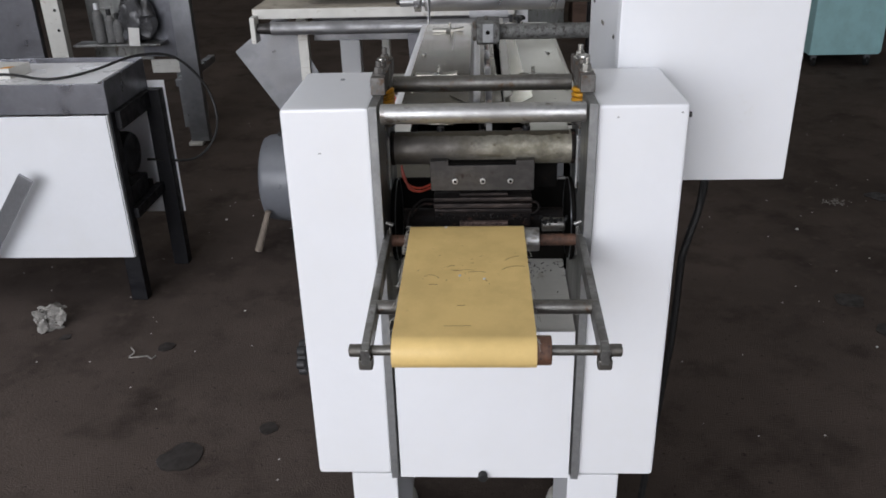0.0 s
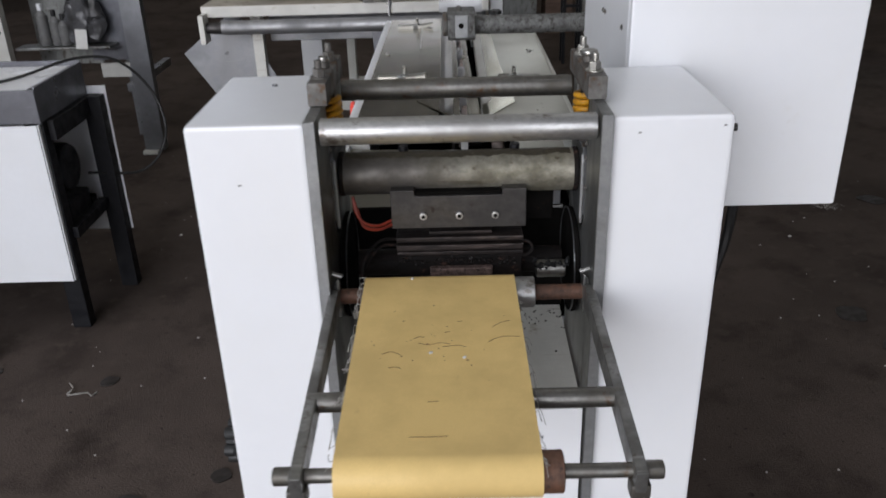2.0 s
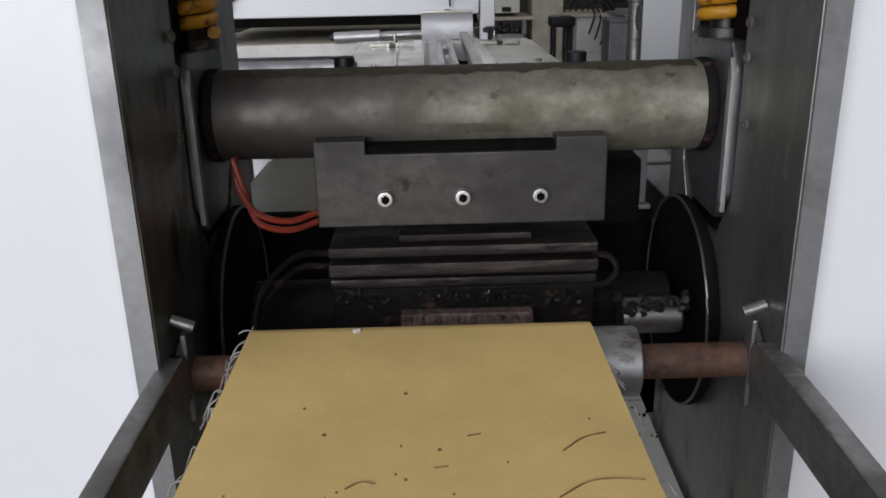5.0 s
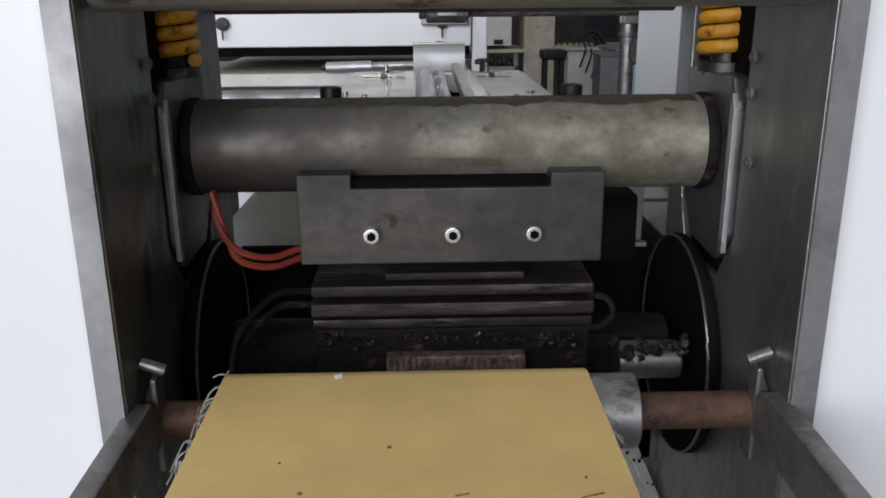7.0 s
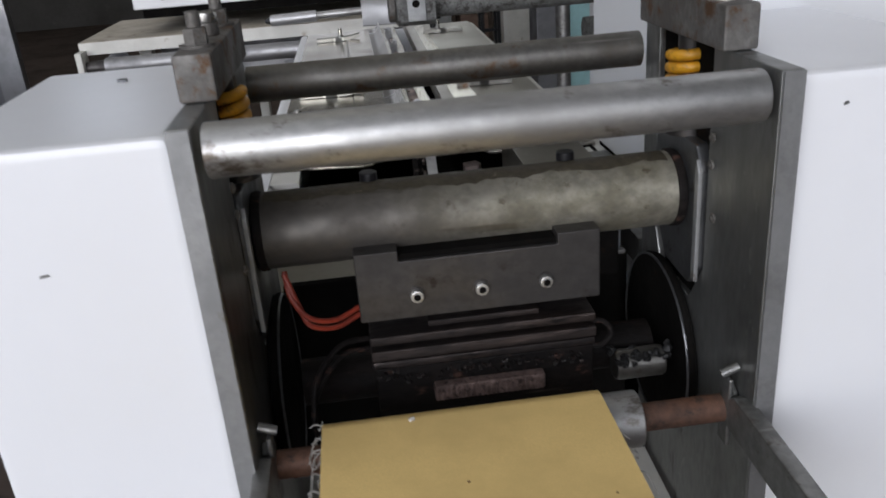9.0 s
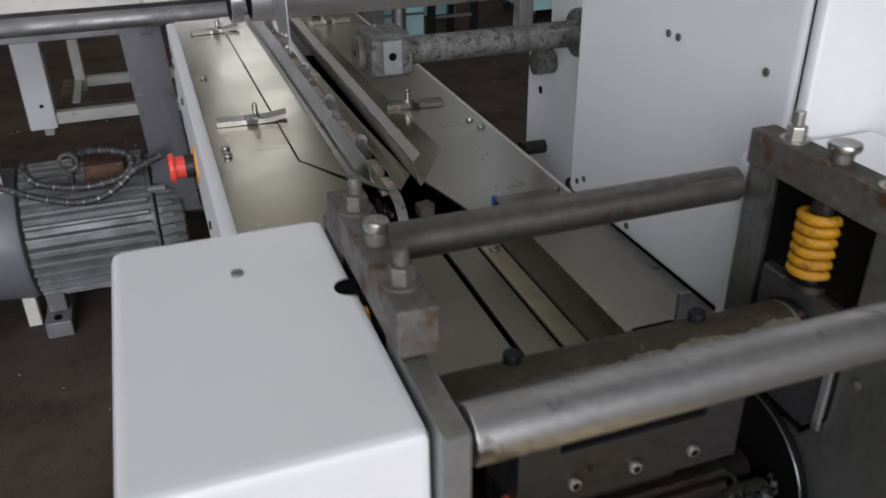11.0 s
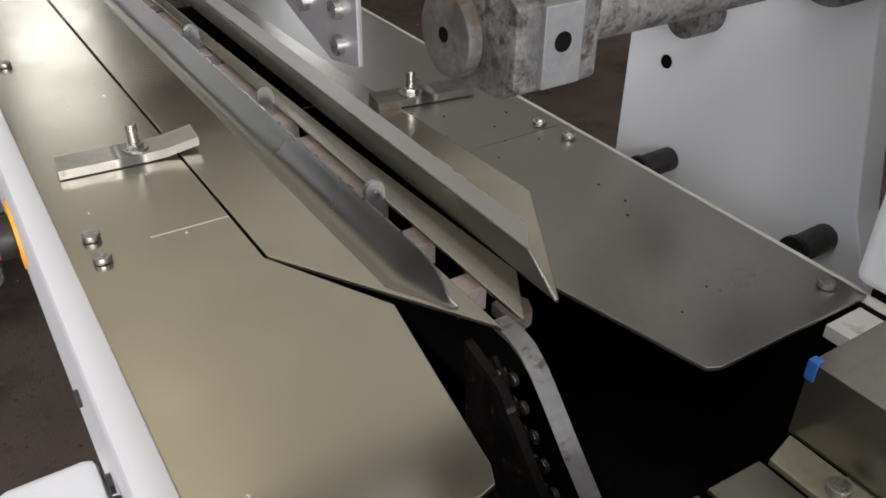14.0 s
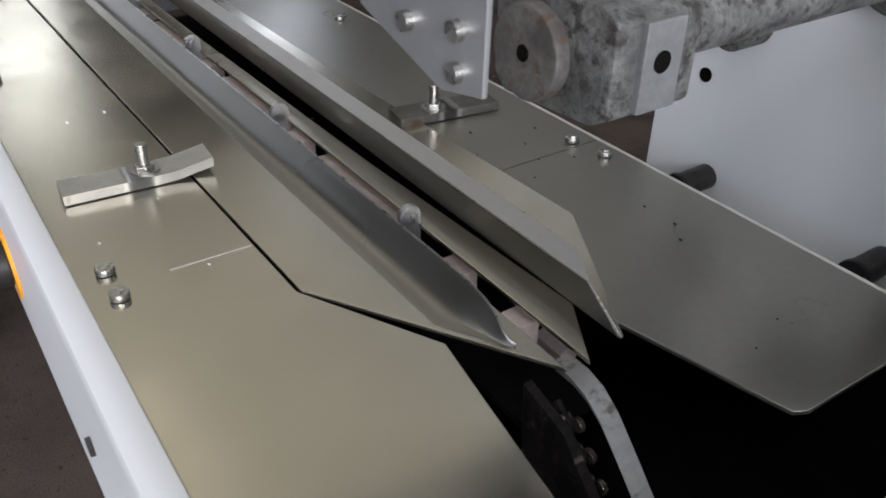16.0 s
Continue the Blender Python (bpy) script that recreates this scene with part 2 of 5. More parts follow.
    tissue=mat("dirty_cotton", (0.42, 0.40, 0.365), 0.9, var=0.5, scale=60, bump=0.4),
    soft_steel=mat("hazy_sheet_steel", (0.50, 0.50, 0.505), 0.45, 0.8, var=0.15, scale=10, spots=0.1, spot_colour=(0.35, 0.34, 0.33), bump=0.04),
    carbon=mat("serrated_burnt_insert", (0.24, 0.17, 0.15), 0.6, 0.4, var=0.6, scale=160, spots=0.6, spot_colour=(0.03, 0.02, 0.018), bump=0.6),
    braid=mat("armoured_braid", (0.035, 0.035, 0.037), 0.5, 0.3, var=0.5, scale=90, second=(0.12, 0.12, 0.12), bump=0.4, fine=420),
    foil=mat("grey_plastic_film", (0.11, 0.11, 0.115), 0.3, var=0.5, scale=14, second=(0.035, 0.034, 0.033), bump=0.2),
    bridge=mat("greasy_cast_bridge", (0.19, 0.185, 0.175), 0.62, 0.55, var=0.5, scale=30, second=(0.11, 0.10, 0.09), spots=0.72, spot_colour=(0.10, 0.054, 0.026), bump=0.25, scratch=0.5, scratch_colour=(0.24, 0.23, 0.21)),
    # unseen north and east walls, darkened to dim reflections and bounce
    hall_east=mat("dark_unseen_render", (0.07, 0.066, 0.06), 0.9, var=0.3, scale=1.2, spots=0.3, spot_colour=(0.1, 0.095, 0.085), bump=0.2, fine=30),
    roller=mat("dull_steel_roller", (0.34, 0.34, 0.345), 0.6, 0.9, var=0.2, scale=14, spots=0.2, spot_colour=(0.2, 0.18, 0.16), bump=0.02, scratch=0.4, scratch_colour=(0.22, 0.21, 0.2)),
    # near-white base stands in for window glare on the bench top
    bench_top=mat("glare_white_sheet", (0.90, 0.90, 0.91), 0.35, var=0.04, scale=6, bump=0.0, gloss=0.8),
    # stainless guide with base lowered to carry its dark reflection
    guide=mat("guide_steel_dark_reflection", (0.25, 0.242, 0.223), 0.30, 0.95, var=0.08, scale=6, bump=0.0, fine=300, rough_var=0.05),
    flange=mat("film_covered_flange", (0.56, 0.55, 0.53), 0.42, 0.75, var=0.10, scale=14, spots=0.12, spot_colour=(0.40, 0.37, 0.29), bump=0.02, rough_var=0.05),
    seam=mat("rubbed_canvas", (0.42, 0.28, 0.10), 0.7, var=0.4, scale=90, bump=0.1),
    pinkish=mat("unpainted_slat", (0.60, 0.50, 0.45), 0.6, var=0.3, scale=60, bump=0.1),
)


def concrete():
    """Trodden brown-grey concrete: broad worn patches, stains, grit and pits."""
    m = bpy.data.materials.new("dark_earthy_concrete")
    m.use_nodes = True
    n, l = m.node_tree.nodes, m.node_tree.links
    b = n["Principled BSDF"]
    tc = n.new("ShaderNodeTexCoord")

    def layer(scale, detail, lo, hi):
        t, r = n.new("ShaderNodeTexNoise"), n.new("ShaderNodeMapRange")
        t.inputs["Scale"].default_value, t.inputs["Detail"].default_value, t.inputs["Roughness"].default_value = scale, detail, 0.62
        r.inputs[1].default_value, r.inputs[2].default_value = lo, hi
        l.new(tc.outputs["Object"], t.inputs["Vector"])
        l.new(t.outputs["Fac"], r.inputs[0])
        return r.outputs[0]

    def over(f, a, c):
        x = n.new("ShaderNodeMix")
        x.data_type = "RGBA"
        l.new(f, x.inputs[0])
        if isinstance(a, tuple):
            x.inputs[6].default_value = (*a, 1)
        else:
            l.new(a, x.inputs[6])
        x.inputs[7].default_value = (*c, 1)
        return x.outputs[2]

    col = over(layer(0.9, 4, 0.38, 0.66), (0.098, 0.077, 0.066), (0.052, 0.041, 0.035))
    col = over(layer(4.5, 8, 0.50, 0.74), col, (0.034, 0.026, 0.022))
    col = over(layer(17, 6, 0.55, 0.74), col, (0.092, 0.073, 0.062))
    col = over(layer(60, 4, 0.62, 0.70), col, (0.036, 0.028, 0.024))
    col = over(layer(120, 3, 0.70, 0.76), col, (0.15, 0.125, 0.108))
    l.new(col, b.inputs["Base Color"])
    b.inputs["Roughness"].default_value, b.inputs["Specular IOR Level"].default_value = 0.93, 0.12
    bp = n.new("ShaderNodeBump")
    bp.inputs["Strength"].default_value, bp.inputs["Distance"].default_value = 0.55, 0.003
    l.new(layer(170, 6, 0.3, 0.7), bp.inputs["Height"])
    l.new(bp.outputs[0], b.inputs["Normal"])
    return m


M["floor"] = concrete()


# ---- building blocks ----
def box(bm, x0, x1, y0, y1, z0, z1, bev=0.0, turn=None):
    m = Matrix.Translation(((x0 + x1) / 2, (y0 + y1) / 2, (z0 + z1) / 2))
    if turn:
        m = m @ turn
    vs = bmesh.ops.create_cube(bm, size=1, matrix=m @ Matrix.Diagonal((x1 - x0, y1 - y0, z1 - z0, 1)))["verts"]
    if bev:
        es = list({e for v in vs for e in v.link_edges})
        bmesh.ops.bevel(bm, geom=es, offset=bev, segments=2, profile=0.5, affect="EDGES")
    return bm


def rod(bm, a, b, r, r2=None, seg=24, bev=0.0):
    a, b = Vector(a), Vector(b)
    d = b - a
    m = Matrix.Translation((a + b) / 2) @ d.to_track_quat("Z", "Y").to_matrix().to_4x4()
    vs = bmesh.ops.create_cone(bm, cap_ends=True, segments=seg, radius1=r, radius2=r if r2 is None else r2, depth=d.length, matrix=m)["verts"]
    if bev:
        fs = {f for v in vs for f in v.link_faces if len(f.verts) > 4}
        es = list({e for f in fs for e in f.edges})
        bmesh.ops.bevel(bm, geom=es, offset=bev, segments=2, profile=0.5, affect="EDGES")
    return bm


def prism(bm, pts, axis, lo, hi, bev=0.0):
    """A polygon in the plane across axis, given thickness from lo to hi along it."""
    def at(p, v):
        return {"x": (v, p[0], p[1]), "y": (p[0], v, p[1]), "z": (p[0], p[1], v)}[axis]
    a = [bm.verts.new(at(p, lo)) for p in pts]
    b = [bm.verts.new(at(p, hi)) for p in pts]
    fs = [bm.faces.new(a), bm.faces.new(b[::-1])]
    k = len(pts)
    for i in range(k):
        fs.append(bm.faces.new((a[i], b[i], b[(i + 1) % k], a[(i + 1) % k])))
    bmesh.ops.recalc_face_normals(bm, faces=fs)
    if bev:
        es = list({e for f in fs for e in f.edges})
        bmesh.ops.bevel(bm, geom=es, offset=bev, segments=2, profile=0.5, affect="EDGES")
    return bm


def smooth_path(pts, n=8):
    """Catmull-Rom through the points."""
    p = [Vector(q) for q in pts]
    p = [2 * p[0] - p[1], *p, 2 * p[-1] - p[-2]]
    out = []
    for i in range(1, len(p) - 2):
        for j in range(n):
            t = j / n
            out.append(0.5 * ((2 * p[i]) + (p[i + 1] - p[i - 1]) * t + (2 * p[i - 1] - 5 * p[i] + 4 * p[i + 1] - p[i + 2]) * t * t
                              + (3 * p[i] - p[i - 1] - 3 * p[i + 1] + p[i + 2]) * t ** 3))
    out.append(p[-2])
    return out


def sweep(bm, path, r, seg=8):
    """A tube along a path of points."""
    path = [Vector(p) for p in path]
    rings, up = [], Vector((0.13, 0.31, 0.94))
    for i, p in enumerate(path):
        d = (path[min(i + 1, len(path) - 1)] - path[max(i - 1, 0)]).normalized()
        s = d.cross(up).normalized()
        u = s.cross(d)
        rings.append([bm.verts.new(p + r * (math.cos(2 * math.pi * k / seg) * s + math.sin(2 * math.pi * k / seg) * u)) for k in range(seg)])
    fs = []
    for a, b in zip(rings, rings[1:]):
        for k in range(seg):
            fs.append(bm.faces.new((a[k], a[(k + 1) % seg], b[(k + 1) % seg], b[k])))
    fs += [bm.faces.new(rings[0][::-1]), bm.faces.new(rings[-1])]
    bmesh.ops.recalc_face_normals(bm, faces=fs)
    return bm


def settle_normals(me):
    """Broad faces stay flat and their bevels roll off into them."""
    count = len(me.polygons)
    normal, area = np.zeros(count * 3), np.zeros(count)
    me.polygons.foreach_get("normal", normal)
    me.polygons.foreach_get("area", area)
    normal = normal.reshape(-1, 3)
    limit, owners = math.cos(radians(38)), [[] for v in me.vertices]
    for p in me.polygons:
        for v in p.vertices:
            owners[v].append(p.index)
    out = []
    for p in me.polygons:
        for v in p.vertices:
            near = [q for q in owners[v] if normal[q] @ normal[p.index] > limit]
            n = sum(area[q] * normal[q] for q in near)
            out.append(tuple(n / max(np.linalg.norm(n), 1e-12)))
    me.normals_split_custom_set(out)


def link_mesh(name, bm, material, origin):
    bmesh.ops.translate(bm, verts=bm.verts, vec=-Vector(origin))
    me = bpy.data.meshes.new(name)
    bm.to_mesh(me)
    bm.free()
    me.materials.append(material)
    me.polygons.foreach_set("use_smooth", [True] * len(me.polygons))
    me.set_sharp_from_angle(angle=radians(38))
    settle_normals(me)
    return new(name, me)


def thing(name, base, label, category, group=""):
    ob = new(name)
    ob.location, ob.empty_display_size = base, 0.05
    ob["base"] = base
    return tagged(ob, label, category, group)


def part(name, bm, material, parent, label=""):
    """One mesh under a thing or a part; its numbers are in the world's metres."""
    top = parent.parent or parent
    ob = link_mesh(name, bm, material, tuple(top["base"]))
    ob.parent = parent
    return tagged(ob, label)


def solid(name, bm, material, base, label="", category="", group="", kind=""):
    """A thing or a piece of the setting of one mesh, with its origin at its base."""
    ob = link_mesh(name, bm, material, base)
    ob.location = base
    ob["base"] = base
    return tagged(ob, label, category, group, kind)


def B():
    return bmesh.new()


def screw(parent, p, axis="z", r=0.0045, h=0.003, material=None, name="screw", stud=0.0, slot=True):
    """A screw head, with a driver slot or a threaded stud standing out of it."""
    d = {"z": Vector((0, 0, 1)), "-y": Vector((0, -1, 0)), "-x": Vector((-1, 0, 0)), "x": Vector((1, 0, 0))}[axis]
    p, bm = Vector(p), B()
    rod(bm, p, p + d * h, r, seg=6 if stud else 16, bev=r * 0.18)
    if stud:
        rod(bm, p + d * h, p + d * (h + stud), r * 0.58, seg=12, bev=r * 0.1)
        rod(bm, p - d * 0.0005, p + d * 0.0012, r * 1.45, seg=16)
    elif slot:
        rod(bm, p + d * h, p + d * (h + 0.0006), r * 0.52, seg=6)
    return part(name, bm, material or M["nut"], parent)


# ---- the hall ----
def hall():
    X0, X1, Y0, Y1, H = -8.0, 9.0, -5.0, 12.0, 6.6
    solid("floor", box(B(), X0, X1, Y0, Y1, -0.2, 0), M["floor"], (0, 0, 0), "dark earthy concrete workshop floor with stains and chips", "floor", kind="structure")
    roof = B()
    holes = ((-5.9, -1.3, -2.5, 1.9), (-3.0, 4.4, 1.9, 11.8), (5.2, 8.0, 6.6, 10.6))
    cuts = sorted({Y0, Y1, *(h[2] for h in holes), *(h[3] for h in holes)})
    for y0, y1 in zip(cuts, cuts[1:]):
        x = X0
        for h0, h1, v0, v1 in holes:
            if v0 <= y0 and y1 <= v1:
                box(roof, x, h0, y0, y1, H, H + 0.2)
                x = h1
        box(roof, x, X1, y0, y1, H, H + 0.2)
    # unseen opaque sheets added over the lamp openings to block the sky
    for k, (h0, h1, v0, v1) in enumerate(holes[1:]):
        sheet = B()
        for q in range(int((h1 - h0) / 0.4)):
            box(sheet, h0 - 0.1 + 0.4 * q, h0 + 0.295 + 0.4 * q, v0 - 0.1, v1 + 0.1, H + 0.205 + 0.03 * (q % 2), H + 0.225 + 0.03 * (q % 2))
        solid("roof_panel_%d" % (k + 1), sheet, M["cream"], (h0, v0, H + 0.2), "unseen opaque corrugated sheet that blocks the sky", "roof panel", kind="structure")
    solid("ceiling", roof, M["hall_dark"], (0, 0, H), "pale grey workshop roof", "ceiling", kind="structure")

    def wall(name, axis, lo, hi, at, out, holes, label, material="hall"):
        """A wall along an axis with openings (from, to, bottom, top)."""
        bm, t = B(), 0.25 * out
        a, b = sorted((at, at + t))

        def put(u0, u1, z0, z1):
            if u1 - u0 > 0.001 and z1 - z0 > 0.001:
                if axis == "x":
                    box(bm, u0, u1, a, b, z0, z1)
                else:
                    box(bm, a, b, u0, u1, z0, z1)
        u = lo
        for h0, h1, z0, z1 in holes:
            put(u, h0, 0, H)
            put(h0, h1, 0, z0)
            put(h0, h1, z1, H)
            u = h1
        put(u, hi, 0, H)
        base = (lo, at, 0) if axis == "x" else (at, lo, 0)
        solid(name, bm, M[material], base, label, "wall", kind="structure")

    wall("wall_south", "x", X0, X1, Y0, -1, [(-6.1, 0.7, 0.4, 4.8)], "grey rendered workshop wall with a wide open gate")
    far = [(wx - 0.55, wx + 0.55, 2.95, 5.75) for wx in (-5.8, -3.5, 1.15, 4.6)]
    wall("wall_north", "x", X0, X1, Y1, 1, far, "unseen workshop wall with tall windows, darkened for dim reflections", "hall_east")
    wall("wall_west", "y", Y0, Y1, X0, -1, [(-3.1, 1.9, 2.5, 4.7)], "grey rendered workshop wall with a long window")
    wall("wall_east", "y", Y0, Y1, X1, 1, [], "plain unseen workshop wall, darkened for dim reflections", "hall_east")
    for k, (a, b, z0, z1) in enumerate(far):
        bm = B()
        for z in (z0 + 0.03, (2 * z0 + z1) / 3, (z0 + 2 * z1) / 3, z1 - 0.03):
            box(bm, a, b, Y1 - 0.02, Y1 + 0.04, z - 0.03, z + 0.03)
        for x in [a + 0.03 + (b - a - 0.06) * q / 6 for q in range(7)]:
            box(bm, x - 0.018, x + 0.018, Y1 - 0.015, Y1 + 0.035, z0, z1)
        solid("window_%d" % (k + 1), bm, M["white_old"], (a, Y1, z0), "tall steel window with a white painted grid", "window", kind="structure")


hall()


# ---- sealing unit: cabinets, frame, jaws and outfeed belt ----
def sealing_unit():
    u = thing("sealing_unit", (0, 0.849, 0), "white enamelled end-sealing unit with open steel jaws", "machine")
    for sx in (-1, 1):
        x0, x1 = sorted((sx * 0.1215 + 0.004, sx * 0.2185 + 0.004))
        part("cabinet", box(B(), x0, x1, 0.849, 1.016, 0.641, 1.1355, 0.005), M["white"], u, "white enamelled side cabinet")
        part("leg", box(B(), *sorted((sx * 0.112 + 0.001, sx * 0.176 + 0.004)), 0.853, 1.02, 0.0, 0.638, 0.003), M["white"], u)
        part("foot", rod(B(), (sx * 0.18, 1.5, 0.0), (sx * 0.18, 1.5, 0.035), 0.032, 0.024, bev=0.006), M["white_old"], u, "round white levelling foot")
        part("foot_post", rod(B(), (sx * 0.18, 1.5, 0.035), (sx * 0.18, 1.5, 0.12), 0.009), M["jaw"], u)
        part("rear_leg", box(B(), *sorted((sx * 0.155, sx * 0.205)), 1.475, 1.525, 0.1205, 0.80, 0.003), M["white"], u)
        # side plate with its slot for the sliding bearing block
        px0, px1 = sorted((sx * 0.1115 + 0.004, sx * 0.1212 + 0.004))
        plate, yp = B(), 0.995 if sx > 0 else 1.012
        prism(plate, [(0.842, 0.640), (0.842, 1.139), (0.905, 1.139), (0.905, 1.028), (0.921, 1.005), (0.962, 1.005), (0.974, 1.028), (0.974, 1.139), (yp, 1.139), (yp, 0.640)], "x", px0, px1, 0.0012)
        p = part("side_plate", plate, M["plate"], u, "thick grimy steel side plate")
        part("plate_edge", box(B(), px0 + 0.0006, px1 - 0.0006, 0.8405, 0.8425, 0.641, 1.1385), M["plate_edge"], u, "bare steel edge")
        # near-black liner stands in for the shade inside the slot
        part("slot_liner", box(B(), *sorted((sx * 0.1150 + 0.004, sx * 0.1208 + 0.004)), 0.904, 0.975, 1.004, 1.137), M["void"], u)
        bx0, bx1 = sorted((sx * 0.1090 + 0.004, sx * 0.1180 + 0.004))
        block = prism(B(), [(0.9080, 1.026), (0.9080, 1.080), (0.9140, 1.090), (0.9680, 1.090), (0.9680, 1.040), (0.9500, 1.0155), (0.9180, 1.0140)], "x", bx0, bx1, 0.002)
        bk = part("bearing_block", block, M["block"], u, "sliding grey steel bearing block")
        part("bright_strip", prism(B(), [(0.9062, 1.020), (0.9062, 1.078), (0.9092, 1.084), (0.9105, 1.080), (0.9105, 1.020)], "x", *sorted((sx * 0.1078 + 0.004, sx * 0.1100 + 0.004)), 0.0004), M["plate_edge"], bk, "bright worn strip")
        part("end_cover", rod(B(), (sx * 0.1040 + 0.004, 0.939, 1.0605), (sx * 0.1092 + 0.004, 0.939, 1.0605), 0.0205, seg=36, bev=0.0015), M["burnt"], bk, "blackened shaft seal")
        part("spring_seat", rod(B(), (sx * 0.1150 + 0.0045, 0.94, 1.0895), (sx * 0.1150 + 0.0045, 0.94, 1.0935), 0.0118, seg=28), M["jaw"], u)
        for by, bz in ((0.897, 1.098), (0.897, 1.085), (0.892, 1.060)):
            screw(u, (sx * 0.1105 + 0.004, by, bz), "-x" if sx > 0 else "x", 0.0024, 0.0015, material=M["cast"])
        # spring over the block
        coil = [Vector((sx * 0.1150 + 0.0045 + 0.0100 * math.cos(a), 0.940 + 0.0100 * math.sin(a), 1.0960 + 0.036 * a / (12 * math.pi))) for a in [math.pi * k / 10 for k in range(121)]]
        part("spring", sweep(B(), coil, 0.0028, 10), M["spring"], u, "yellow painted die spring")
        part("spring_pin", rod(B(), (sx * 0.1150 + 0.0045, 0.94, 1.09), (sx * 0.1150 + 0.0045, 0.94, 1.139), 0.0065), M["jaw"], u)
        # bridge over the spring with its studs
        br = part("bridge", box(B(), *sorted((sx * 0.1065 + 0.004, sx * 0.1225 + 0.004)), 0.884, 0.992, 1.1392, 1.159, 0.0015), M["bridge"], u, "greasy rough cast steel bridge")
        for by, tall in ((0.903, 0.0065), (0.968, 0.0075)):
            screw(br, (sx * 0.1145 + 0.004, by, 1.159), "z", 0.0052, 0.008, name="nut", stud=tall, material=M["clamp"] if sx > 0 else M["cast"])
        screw(br, (sx * 0.1145 + 0.004, 0.936, 1.159), "z", 0.0050, 0.006, name="bolt_shank", slot=False, material=M["cast"])
        screw(br, (sx * 0.1145 + 0.004, 0.936, 1.165), "z", 0.0078 if sx > 0 else 0.0052, 0.0045, name="bolt_head", slot=False)
        # big lower gear guard disc behind
        # disc coloured near-black for the shade it stands in
        part("disc", rod(B(), (sx * 0.1055 + 0.004, 0.952, 0.962), (sx * 0.1110 + 0.004, 0.952, 0.962), 0.052, seg=40, bev=0.002), M["void"], u, "round steel end plate with shade in its dark colour")
        # paler ring: worn rim with the edge highlight put into its colour
        rim = [Vector((sx * 0.1054 + 0.004, 0.952 + 0.0512 * math.cos(2 * math.pi * k / 48), 0.962 + 0.0512 * math.sin(2 * math.pi * k / 48))) for k in range(49)]
        part("disc_rim", sweep(B(), rim, 0.0007, 6), M["block"], u)
        # arm of the belt table
        arm = prism(B(), [(0.620, 0.961), (0.618, 0.979), (0.80, 0.986), (0.850, 0.987), (0.860, 0.981), (0.858, 0.967), (0.72, 0.965)], "x", *sorted((sx * 0.1030 + 0.004, sx * 0.1112 + 0.004)), 0.0014)
        for v in arm.verts:
            v.co.x += sx * 0.003 * (v.co.y - 0.62) / 0.24
        a = part("arm", arm, M["arm"], u, "flat grey steel belt arm")
        screw(a, (sx * 0.1110 + 0.004, 0.631, 0.971), "x" if sx > 0 else "-x", 0.006, 0.012, name="axle_nut", material=M["bar_dark"])
        part("clamp_lug", box(B(), *sorted((sx * 0.101 + 0.004, sx * 0.114 + 0.004)), 0.620, 0.632, 0.9560, 0.967, 0.002), M["bar_dark"], a)
        part("pivot_fork", box(B(), *sorted((sx * 0.1056 + 0.004, sx * 0.1080 + 0.004)), 0.8545, 0.8640, 0.957, 0.9935, 0.0009), M["arm"], a, "thin worn pivot fork")
        part("pivot_nut", rod(B(), (sx * 0.1082 + 0.004, 0.861, 0.982), (sx * 0.1112 + 0.004, 0.861, 0.982), 0.0058, seg=6, bev=0.0008), M["arm"], a)
        part("pivot_pin", rod(B(), (sx * 0.1030 + 0.004, 0.858, 0.9955), (sx * 0.1112 + 0.004, 0.858, 0.9985), 0.0022, seg=10), M["arm"], a)
    part("tie_bar", rod(B(), (-0.1052, 0.8525, 1.1275), (0.1132, 0.8525, 1.1275), 0.0108, seg=36, bev=0.0012), M["bar"], u, "bright ground steel tie bar")
    part("upper_bar", rod(B(), (-0.1052, 1.001, 1.1225), (0.1132, 1.001, 1.1225), 0.0098, seg=32), M["bar_dark"], u, "dark oily steel tie bar")
    # jaw shaft, upper jaw and heater leads
    shaft = B()
    rod(shaft, (-0.1010, 0.939, 1.0605), (0.1088, 0.939, 1.0605), 0.0195, seg=44, bev=0.001)
    js = part("jaw_shaft", shaft, M["shaft"], u, "greasy worn jaw shaft")
    # film of old grease on the top and back of the shaft, with a ragged front edge
    film, cols = B(), []
    for i in range(69):
        x = -0.0985 + 0.003 * i
        edge = 118 + 10 * noise.noise((x * 60, 1.7, 0.3)) + 6 * noise.noise((x * 210, 4.1, 0.9))
        cols.append([film.verts.new((x, 0.939 + 0.0197 * math.cos(radians(a)), 1.0605 + 0.0197 * math.sin(radians(a)))) for a in [-10 + (edge + 10) * q / 10 for q in range(11)]])
    for ca, cb in zip(cols, cols[1:]):
        for q in range(10):
            film.faces.new((ca[q], cb[q], cb[q + 1], ca[q + 1]))
    part("grease_film", film, M["grease"], js, "dark brown grease film")
    jaw = B()
    prism(jaw, [(-0.0575, 1.0165), (0.0645, 1.0165), (0.0645, 1.0535), (0.043, 1.0535), (0.043, 1.0478), (-0.036, 1.0478), (-0.036, 1.0535), (-0.0575, 1.0535)], "y", 0.910, 0.958, 0.0008)
    # near-black filler for the shade between jaw and shaft
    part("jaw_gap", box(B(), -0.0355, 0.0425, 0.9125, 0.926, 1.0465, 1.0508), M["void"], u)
    j = part("upper_jaw", jaw, M["jaw"], u, "burnt dark steel upper sealing jaw")
    for x in (-0.0285, 0.0040, 0.0365):
